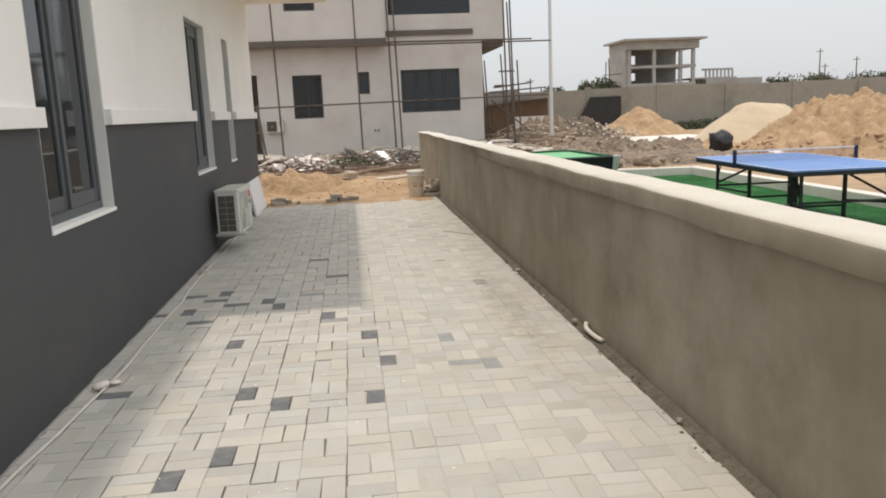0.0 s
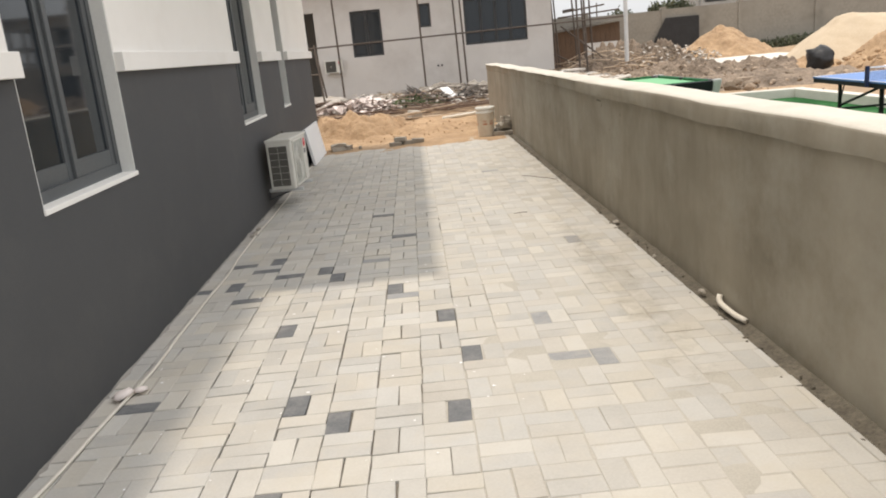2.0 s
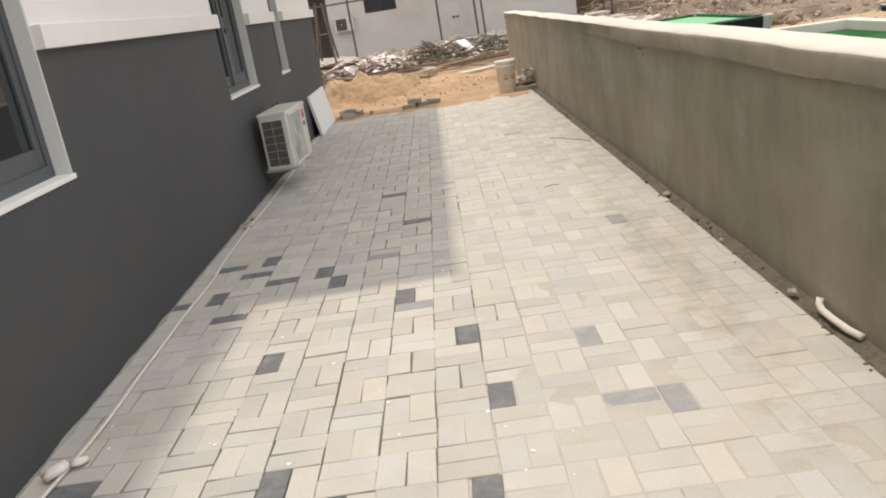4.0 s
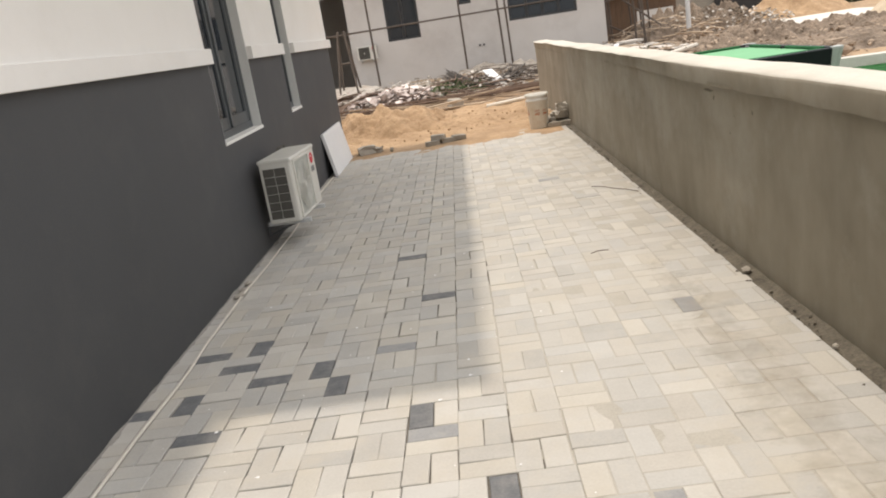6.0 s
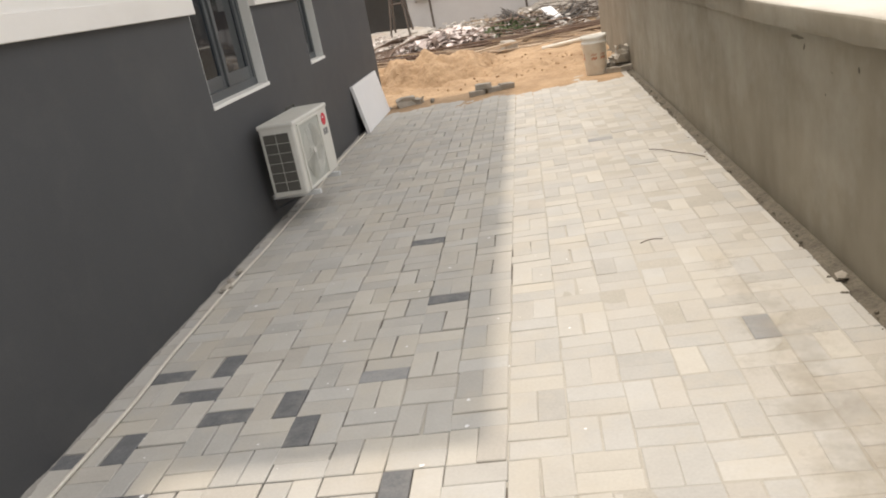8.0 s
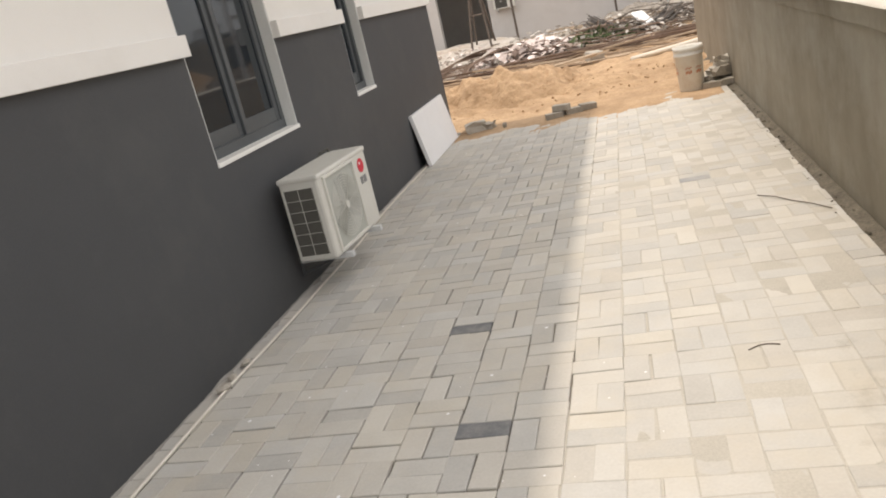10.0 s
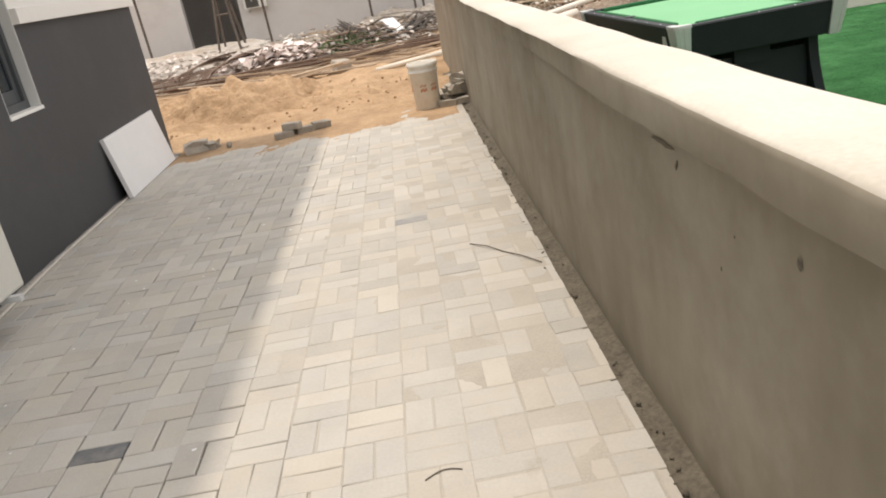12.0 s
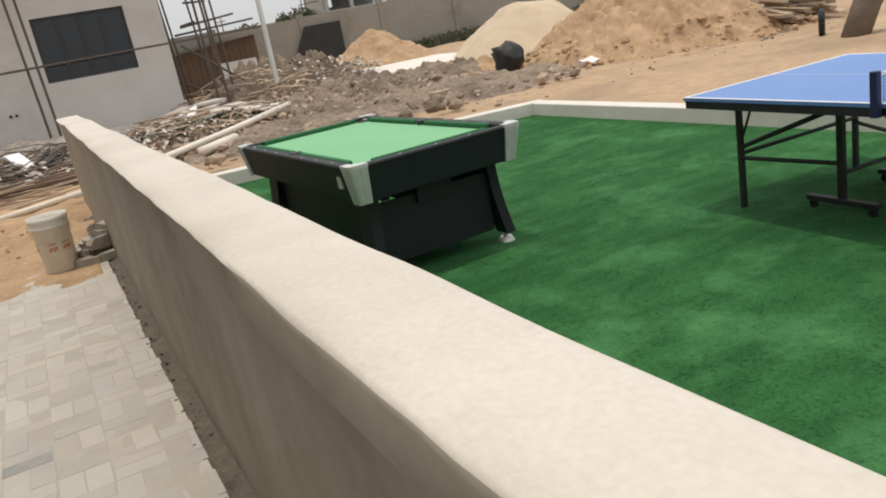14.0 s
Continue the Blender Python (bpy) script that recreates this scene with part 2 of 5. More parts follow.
M_STONE = mat("grey_broken_block", (0.30, 0.27, 0.225), (0.48, 0.44, 0.38), 6, 50, 0.92, 0.4, random_obj=0.4)
M_PVC = mat("cream_pvc_pipe", (0.66, 0.61, 0.52), (0.78, 0.73, 0.64), 3, 50, 0.55, 0.05)
M_CABLE = mat("white_cable_sheath", (0.62, 0.58, 0.50), (0.74, 0.70, 0.62), 5, 60, 0.6, 0.05)
M_TARP = mat("black_polythene", (0.012, 0.013, 0.014), (0.03, 0.03, 0.032), 3, 20, 0.45, 0.6, dist=0.05)
M_LEAF = mat("dull_green_leaf", (0.05, 0.062, 0.035), (0.115, 0.125, 0.075), 2, 12, 0.7, 0.1, island=0.6)
M_BARK = mat("dusty_trunk", (0.10, 0.08, 0.06), (0.21, 0.175, 0.14), 3, 25, 0.92, 0.6, dist=0.02)
M_SHED = mat("rust_brown_boards", (0.06, 0.042, 0.03), (0.13, 0.086, 0.058), 1.5, 12, 0.85, 0.3, island=0.5)
M_GALV = mat("galvanised_pole", (0.55, 0.56, 0.56), (0.68, 0.69, 0.69), 3, 50, 0.45, 0.05)
M_CEMENT_SLAB = mat("pale_cement_slab", (0.60, 0.56, 0.50), (0.74, 0.71, 0.65), 1, 20, 0.9, 0.2)
M_SPILL = mat("dried_cement_waste", (0.30, 0.27, 0.235), (0.60, 0.56, 0.51), 2.2, 12, 0.95, 0.9, stain=(0.36, 0.28, 0.20), stain_scale=1.3, stain_amount=0.7, dist=0.06)
M_ROOM = mat("dim_room_plaster", (0.30, 0.29, 0.27), (0.38, 0.37, 0.35), 1, 30, 0.9, 0.05)


# ---- building helpers ----
def box(bm, x0, x1, y0, y1, z0, z1, bevel=0.0, m=None):
    made = bmesh.ops.create_cube(bm, size=1.0)["verts"]
    for v in made:
        v.co = Vector(((x0 + x1) / 2 + v.co.x * (x1 - x0), (y0 + y1) / 2 + v.co.y * (y1 - y0), (z0 + z1) / 2 + v.co.z * (z1 - z0)))
    if bevel:
        edges = list({e for v in made for e in v.link_edges})
        made = list({v for f in bmesh.ops.bevel(bm, geom=edges, offset=bevel, segments=2, affect="EDGES", profile=0.5)["faces"] for v in f.verts} | {v for v in made if v.is_valid})
    if m is not None:
        bmesh.ops.transform(bm, matrix=m, verts=made)
    return made


def tube(bm, p, q, r, r2=None, seg=8, cap=True):
    p, q = Vector(p), Vector(q)
    made = bmesh.ops.create_cone(bm, cap_ends=cap, segments=seg, radius1=r, radius2=r if r2 is None else r2, depth=(q - p).length)["verts"]
    turn = (q - p).to_track_quat("Z", "Y").to_matrix().to_4x4()
    bmesh.ops.transform(bm, matrix=Matrix.Translation((p + q) / 2) @ turn, verts=made)
    return made


def sweep(bm, points, r, seg=8):
    """A round bar along a line of points, in one skin."""
    pts = [Vector(p) for p in points]
    rings = []
    for i, p in enumerate(pts):
        d = (pts[min(i + 1, len(pts) - 1)] - pts[max(i - 1, 0)]).normalized()
        turn = d.to_track_quat("Z", "Y")
        rings.append([bm.verts.new(p + turn @ Vector((r * math.cos(a), r * math.sin(a), 0))) for a in (2 * math.pi * k / seg for k in range(seg))])
    for a, b in zip(rings, rings[1:]):
        for k in range(seg):
            bm.faces.new((a[k], a[(k + 1) % seg], b[(k + 1) % seg], b[k]))
    bm.faces.new(rings[0][::-1])
    bm.faces.new(rings[-1])


def chunk(bm, c, size, rng, squash=0.7):
    """A broken lump of stone or concrete."""
    made = bmesh.ops.create_icosphere(bm, subdivisions=1, radius=1.0)["verts"]
    turn = Euler([rng.uniform(0, 6.28) for _ in range(3)]).to_matrix()
    sx, sy, sz = (size * rng.uniform(0.6, 1.2) for _ in range(3))
    for v in made:
        k = rng.uniform(0.75, 1.15)
        p = turn @ Vector((v.co.x * sx * k, v.co.y * sy * k, v.co.z * sz * k))
        v.co = Vector(c) + Vector((p.x, p.y, p.z * squash))
    return made


def mesh_of(name, bm, material, smooth=False):
    me = bpy.data.meshes.new(name)
    bmesh.ops.recalc_face_normals(bm, faces=bm.faces)
    bm.to_mesh(me)
    bm.free()
    me.materials.append(material)
    if smooth:
        me.polygons.foreach_set("use_smooth", [True] * len(me.polygons))
    return me


def part(name, bm, material, parent=None, label="", smooth=False):
    ob = new(name, mesh_of(name, bm, material, smooth))
    ob.parent = parent
    return tagged(ob, label=label)


def whole(name, bm, material, label, category, group="", kind="", smooth=False):
    return tagged(part(name, bm, material, None, "", smooth), label, category, group, kind)


def thing(name, m, label, category, group="", kind=""):
    ob = new(name)
    ob.empty_display_size = 0.1
    ob.matrix_basis = m
    return tagged(ob, label, category, group, kind)


def B():
    return bmesh.new()


def boxed(*a, **k):
    bm = bmesh.new()
    box(bm, *a, **k)
    return bm


def rod(*a, **k):
    bm = bmesh.new()
    tube(bm, *a, **k)
    return bm


def terrain(name, x0, x1, y0, y1, step, height, material, label, category, kind=""):
    """A ground piece from a height function, with a skirt hanging down into the earth."""
    nx, ny = max(2, int((x1 - x0) / step)), max(2, int((y1 - y0) / step))
    bm = bmesh.new()
    grid = [[bm.verts.new((x0 + (x1 - x0) * i / nx, y0 + (y1 - y0) * j / ny, 0)) for i in range(nx + 1)] for j in range(ny + 1)]
    for row in grid:
        for v in row:
            v.co.z = height(v.co.x, v.co.y)
    for j in range(ny):
        for i in range(nx):
            bm.faces.new((grid[j][i], grid[j][i + 1], grid[j + 1][i + 1], grid[j + 1][i]))
    return whole(name, bm, material, label, category, kind=kind, smooth=True)


def mound(name, cx, cy, rx, ry, h, material, label, category, rough=0.12, freq=1.3, seed=0.0, n=44, peak=1.0, crest=(0.0, 0.0), kind="", flat=1.0):
    """A tipped heap: cone with slumped foot and lumpy skin; its rim dips under the ground."""
    bm = bmesh.new()
    rings = []
    for j in range(n // 2 + 1):
        r = j / (n // 2)
        ring = []
        for i in range(n):
            a = 2 * math.pi * i / n
            wob = 1 + 0.22 * noise.noise((math.cos(a) * 1.3 + seed, math.sin(a) * 1.3, seed))
            x, y = cx + rx * r * wob * math.cos(a) + crest[0] * (1 - r), cy + ry * r * wob * math.sin(a) + crest[1] * (1 - r)
            k = min(1.0, flat * max(0.0, 1 - r)) ** peak
            z = h * k * (1 + 0.2 * noise.noise((x * 0.5 + seed, y * 0.5, 1.0)))
            z += rough * h * noise.fractal((x * freq, y * freq, seed), 1.0, 2.0, 5) * min(1, 3 * (1 - r))
            ring.append(bm.verts.new((x, y, z - 0.12 * r ** 4)))
        rings.append(ring)
    for a, b in zip(rings, rings[1:]):
        for i in range(n):
            bm.faces.new((a[i], a[(i + 1) % n], b[(i + 1) % n], b[i]))
    bmesh.ops.remove_doubles(bm, verts=rings[0], dist=0.02)
    return whole(name, bm, material, label, category, kind=kind, smooth=True)


# ---- ground ----
def ground_height(x, y):
    far = max(0.0, min(1.0, (y - 17.0) / 6.0)) if x < 9.5 else max(0.0, min(1.0, (y - 10) / 8.0))
    side = max(0.0, min(1.0, (abs(x) - 300) / 100))
    return -0.07 + far * (0.05 + 0.14 * noise.fractal((x * 0.35, y * 0.35, 3.0), 1.0, 2.0, 4)) * (1 - side)


bm = B()
cols = [-900, -300, -90, -40, -25] + [-16 + 0.5 * i for i in range(97)] + [36, 42, 50, 65, 100, 300, 900]
lines = [-300, -80, -30, -12, 0, 8, 12] + [14 + 0.5 * i for i in range(57)] + [44, 48, 55, 70, 100, 200, 500, 1500]
grid = [[bm.verts.new((x, y, ground_height(x, y) if y < 60 else -0.05)) for x in cols] for y in lines]
for j in range(len(lines) - 1):
    for i in range(len(cols) - 1):
        bm.faces.new((grid[j][i], grid[j][i + 1], grid[j + 1][i + 1], grid[j + 1][i]))
whole("ground", bm, M_GROUND, "sandy ground of a building site", "ground", kind="structure", smooth=True)

# ---- house beside the path ----
WALL_X = -1.717
WINDOWS = [(4.665, 5.865), (8.985, 10.15), (11.48, 12.005)]
SILL, HEAD, BAND = 0.975, 2.70, 1.572
house = thing("house", pose(0, 0, 0), "two-storey house with charcoal base and white upper walls", "house", kind="structure")


def wall_run(z0, z1, material, name, label):
    """One height of the long wall, 0.22 m thick, with its window gaps."""
    bm = B()
    stops = [-9.0]
    for a, b in WINDOWS:
        stops += [a, b]
    stops.append(14.65)
    for k in range(0, len(stops), 2):
        box(bm, WALL_X - 0.22, WALL_X, stops[k], stops[k + 1], z0, z1)
    return part(name, bm, material, house, label)


bm = B()
box(bm, WALL_X - 0.22, WALL_X, -9.0, 14.65, -0.3, SILL)
part("base_wall", bm, M_DARK, house, "charcoal painted wall base")
wall_run(SILL, BAND, M_DARK, "base_wall_upper", "charcoal painted wall between the windows")
wall_run(BAND, HEAD, M_WHITE, "wall_between_windows", "white painted wall")
part("upper_wall", boxed(WALL_X - 0.22, WALL_X, -9.0, 14.65, HEAD, 7.2), M_WHITE, house, "white painted wall")
bm = B()
box(bm, -9.0, WALL_X - 0.22, 14.43, 14.65, -0.3, BAND)
part("end_wall_base", bm, M_DARK, house)
part("end_wall", boxed(-9.0, WALL_X - 0.22, 14.43, 14.65, BAND, 7.2), M_WHITE, house)
part("back_wall", boxed(-9.2, -9.0, -9.0, 14.65, -0.3, 7.2), M_WHITE, house)
part("near_wall", boxed(-9.0, WALL_X - 0.22, -9.0, -8.78, -0.3, 7.2), M_WHITE, house)
part("roof", boxed(-9.2, WALL_X, -9.0, 14.65, 7.2, 7.4), M_CONC, house, "flat concrete roof")
part("room_floor", boxed(-8.99, WALL_X - 0.23, -8.7, 14.3, -0.05, 0.1), M_ROOM, house)
part("room_ceiling", boxed(-8.99, WALL_X - 0.23, -8.7, 14.3, 3.2, 3.4), M_ROOM, house)
part("inner_wall", boxed(-5.2, -5.0, -8.7, 14.3, 0.1, 3.2), M_ROOM, house)
part("partition", boxed(-4.99, WALL_X - 0.23, 7.0, 7.15, 0.1, 3.2), M_ROOM, house)
stops = [-9.0] + [y for w in WINDOWS for y in w] + [14.65]
for k in range(0, len(stops), 2):
    part("string_course", boxed(WALL_X, WALL_X + 0.05, stops[k], stops[k + 1], BAND, BAND + 0.11, bevel=0.004), M_WHITE, house, "projecting white plaster band")
balcony = part("balcony", boxed(WALL_X, -0.30, 6.40, 14.70, 3.57, 3.77), M_WHITE, house, "white balcony slab")
part("balcony_parapet", boxed(-0.42, -0.295, 6.40, 14.705, 3.771, 4.60), M_TRIM, balcony)
part("balcony_end", boxed(WALL_X, -0.42, 6.40, 6.52, 3.771, 4.60), M_WHITE, balcony)
part("balcony_end", boxed(WALL_X, -0.42, 14.58, 14.70, 3.771, 4.60), M_WHITE, balcony)


def house_window(y0, y1, leaves):
    """Recessed aluminium window with grey painted reveal, white sill and tinted panes."""
    w = new("window")
    w.parent = house
    tagged(w, label="dark grey aluminium window with tinted glass")
    bm = B()
    box(bm, WALL_X - 0.20, WALL_X - 0.003, y0, y0 + 0.012, SILL, HEAD)
    box(bm, WALL_X - 0.20, WALL_X - 0.003, y1 - 0.012, y1, SILL, HEAD)
    box(bm, WALL_X - 0.20, WALL_X - 0.003, y0 + 0.012, y1 - 0.012, HEAD - 0.012, HEAD)
    part("reveal", bm, M_TRIM, w, "pale grey painted reveal")
    part("sill", boxed(WALL_X - 0.20, WALL_X + 0.010, y0 - 0.004, y1 + 0.004, SILL - 0.004, SILL + 0.022, bevel=0.003), M_WHITE, w, "white window sill")
    xa, xb = WALL_X - 0.15, WALL_X - 0.08
    bm = B()
    for a, b in ((y0 + 0.012, y0 + 0.06), (y1 - 0.06, y1 - 0.012)):
        box(bm, xa, xb, a, b, SILL + 0.022, HEAD - 0.012)
    box(bm, xa, xb, y0 + 0.06, y1 - 0.06, SILL + 0.022, SILL + 0.08)
    box(bm, xa, xb, y0 + 0.06, y1 - 0.06, HEAD - 0.07, HEAD - 0.012)
    part("frame", bm, M_ALU, w)
    span = (y1 - y0 - 0.12) / leaves
    for k in range(leaves):
        a, b = y0 + 0.06 + span * k, y0 + 0.06 + span * (k + 1)
        xo = 0.018 * (k % 2)
        bm = B()
        for p, q in ((a, a + 0.05), (b - 0.05, b)):
            box(bm, xa + 0.01 + xo, xa + 0.045 + xo, p, q, SILL + 0.08, HEAD - 0.07, bevel=0.004)
        for p, q in ((SILL + 0.08, SILL + 0.17), (HEAD - 0.15, HEAD - 0.07)):
            box(bm, xa + 0.012 + xo, xa + 0.043 + xo, a + 0.05, b - 0.05, p, q)
        part("sash", bm, M_ALU, w)
        pane = part("pane", boxed(xa + 0.022 + xo, xa + 0.030 + xo, a + 0.05, b - 0.05, SILL + 0.17, HEAD - 0.15), M_GLASS, w)
        pane.visible_shadow = False


house_window(*WINDOWS[0], 2)
house_window(*WINDOWS[1], 2)
house_window(*WINDOWS[2], 1)
terrain("cement_margin", WALL_X - 0.01, WALL_X + 0.085, -4.0, 14.65, 0.02, lambda x, y: -0.006 + max(0.0, WALL_X + 0.028 - x) * 0.55 * (0.6 + 0.6 * noise.noise((0.0, y * 4.0, 3.0))) + 0.005 * noise.noise((x * 14, y * 9, 0)) + 0.004 * noise.noise((x * 45, y * 34, 4)), M_CONCPALE, "narrow rough cement strip along the house wall foot", "edging", "structure")

# ---- boundary wall with coping ----
FACE = 1.585
boundary = thing("boundary_wall", pose(0, 0, 0), "low cement-rendered boundary wall with a rounded coping", "wall", kind="structure")
bm = B()
ys = [-6 + 0.2 * k for k in range(122)]
rows_in = []
for y in ys:
    ring = []
    for x, z in ((FACE, -0.15), (FACE, 0.35), (FACE, 0.7), (FACE, 1.003), (1.80, 1.003), (1.80, 0.4), (1.80, -0.15)):
        w = 0.008 * noise.noise((y * 0.9, z * 1.7, x))
        ring.append(bm.verts.new((x + w, y, z)))
    rows_in.append(ring)
for a, b in zip(rows_in, rows_in[1:]):
    for k in range(7):
        bm.faces.new((a[k], a[(k + 1) % 7], b[(k + 1) % 7], b[k]))
bm.faces.new(rows_in[0])
bm.faces.new(rows_in[-1][::-1])
part("rendered_face", bm, M_RENDER, boundary, "olive-grey cement render with faint stains", smooth=False)
bm = B()
rows_in = []
ys = [-6 + 0.1 * k for k in range(243)]
shape = ((1.570, 1.000), (1.553, 1.004), (1.550, 1.03), (1.550, 1.094), (1.555, 1.108), (1.565, 1.116), (1.64, 1.119), (1.70, 1.119), (1.77, 1.118), (1.811, 1.116), (1.821, 1.109), (1.825, 1.095), (1.823, 1.008), (1.60, 1.002))
for y in ys:
    ring = []
    for i, (x, z) in enumerate(shape):
        sag = 0.012 * noise.noise((y * 0.6, 0.3, 7.0)) + 0.006 * noise.noise((y * 2.2, i * 0.6, 2.0))
        lip = 0.010 * noise.noise((y * 1.7, 4.0, 1.0)) + 0.008 * noise.noise((y * 5.0, 9.0, 1.0)) if i in (0, 1, 13) else 0
        flush = max(0.0, min(1.0, (y - 8.6) / 1.2)) * 0.028 if i < 4 else 0
        ring.append(bm.verts.new((x + 0.6 * sag + flush + (0.004 * noise.noise((y * 7.0, i * 0.9, 5.0)) if i < 6 else 0), y, z + sag + lip)))
    rows_in.append(ring)
n_ring = len(shape)
for a, b in zip(rows_in, rows_in[1:]):
    for k in range(n_ring):
        bm.faces.new((a[k], a[(k + 1) % n_ring], b[(k + 1) % n_ring], b[k]))
bm.faces.new(rows_in[0])
bm.faces.new(rows_in[-1][::-1])
cop = part("coping", bm, M_COPING_LIT, boundary, "hand-trowelled cement coping, its sunlit top coloured paler than the sides")
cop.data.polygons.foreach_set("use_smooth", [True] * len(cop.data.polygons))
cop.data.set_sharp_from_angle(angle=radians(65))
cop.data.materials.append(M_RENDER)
# sunlight put into the colour: upward faces pale, sides in the darker wall render
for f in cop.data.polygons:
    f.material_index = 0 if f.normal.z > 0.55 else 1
terrain("dirt_strip", 1.470, 1.60, -4.0, 18.3, 0.02, lambda x, y: -0.010 + max(0, (x - 1.54) / 0.06) * 0.022 + 0.006 * noise.noise((x * 12, y * 7, 0)) + 0.005 * noise.noise((x * 40, y * 30, 4)), M_DIRT, "dark dirt filling the gap along the wall foot", "dirt", "stuff")
bm = B()
rg = random.Random(12)
for _ in range(240):
    y = rg.uniform(2.0, 14.5)
    chunk(bm, (1.515 + rg.gauss(0, 0.022), y, 0.0), rg.choice((0.004, 0.005, 0.007, 0.012)), rg, 0.7)
whole("mortar_crumbs", bm, M_DIRT, "mortar crumbs strewn along the wall foot", "crumbs", kind="stuff")

def gouge(y, z, wide, high, lean, seed):
    """A shallow dark knock in the render where the plaster has broken away."""
    rg = random.Random(seed)
    bm = B()
    rim = [(wide * math.cos(a) * rg.uniform(0.6, 1.1), high * math.sin(a) * rg.uniform(0.6, 1.1)) for a in [0.524 * k for k in range(12)]]
    outer = [bm.verts.new((FACE - 0.001, y + p + lean * q, z + q)) for p, q in rim]
    inner = [bm.verts.new((FACE - 0.003, y + 0.7 * (p + lean * q), z + 0.7 * q)) for p, q in rim]
    for k in range(12):
        bm.faces.new((outer[k], outer[(k + 1) % 12], inner[(k + 1) % 12], inner[k]))
    bm.faces.new(inner)
    part("chip", bm, M_CHIP, boundary, "dark chipped mortar spot")


gouge(8.06, 0.958, 0.10, 0.010, -0.8, 1)
gouge(7.96, 0.920, 0.008, 0.020, -0.6, 2)
gouge(7.345, 0.89, 0.008, 0.014, 0.2, 3)
gouge(7.70, 0.738, 0.004, 0.007, 0.0, 4)
gouge(7.62, 0.845, 0.003, 0.004, 0.0, 5)

# ---- games area ----
def kerb_line(x):
    return 16.80 - 0.163 * (x - 1.85)


bm = B()
grid = []
for k in range(24):
    x = 1.83 + (7.22 - 1.83) * k / 23
    grid.append([bm.verts.new((x, -6.0 + (kerb_line(x) + 6.0) * q / 60, 0.0)) for q in range(61)])
for a, b in zip(grid, grid[1:]):
    for q in range(60):
        bm.faces.new((a[q], b[q], b[q + 1], a[q + 1]))
whole("turf", bm, M_TURF, "green artificial turf of the games area", "turf", kind="structure", smooth=True)
kerb = thing("kerb", pose(0, 0, 0), "low pale plastered kerb round the artificial turf", "kerb", kind="structure")
part("kerb_run", boxed(7.22, 7.44, -6.0, kerb_line(7.3) + 0.1, -0.1, 0.16, bevel=0.012), M_KERB, kerb)
slant = math.atan(-0.163)
part("kerb_run", boxed(0.0, 5.75, 0.0, 0.21, -0.1, 0.165, bevel=0.012, m=Matrix.Translation((1.75, kerb_line(1.75), 0)) @ Matrix.Rotation(slant, 4, "Z")), M_KERB, kerb)


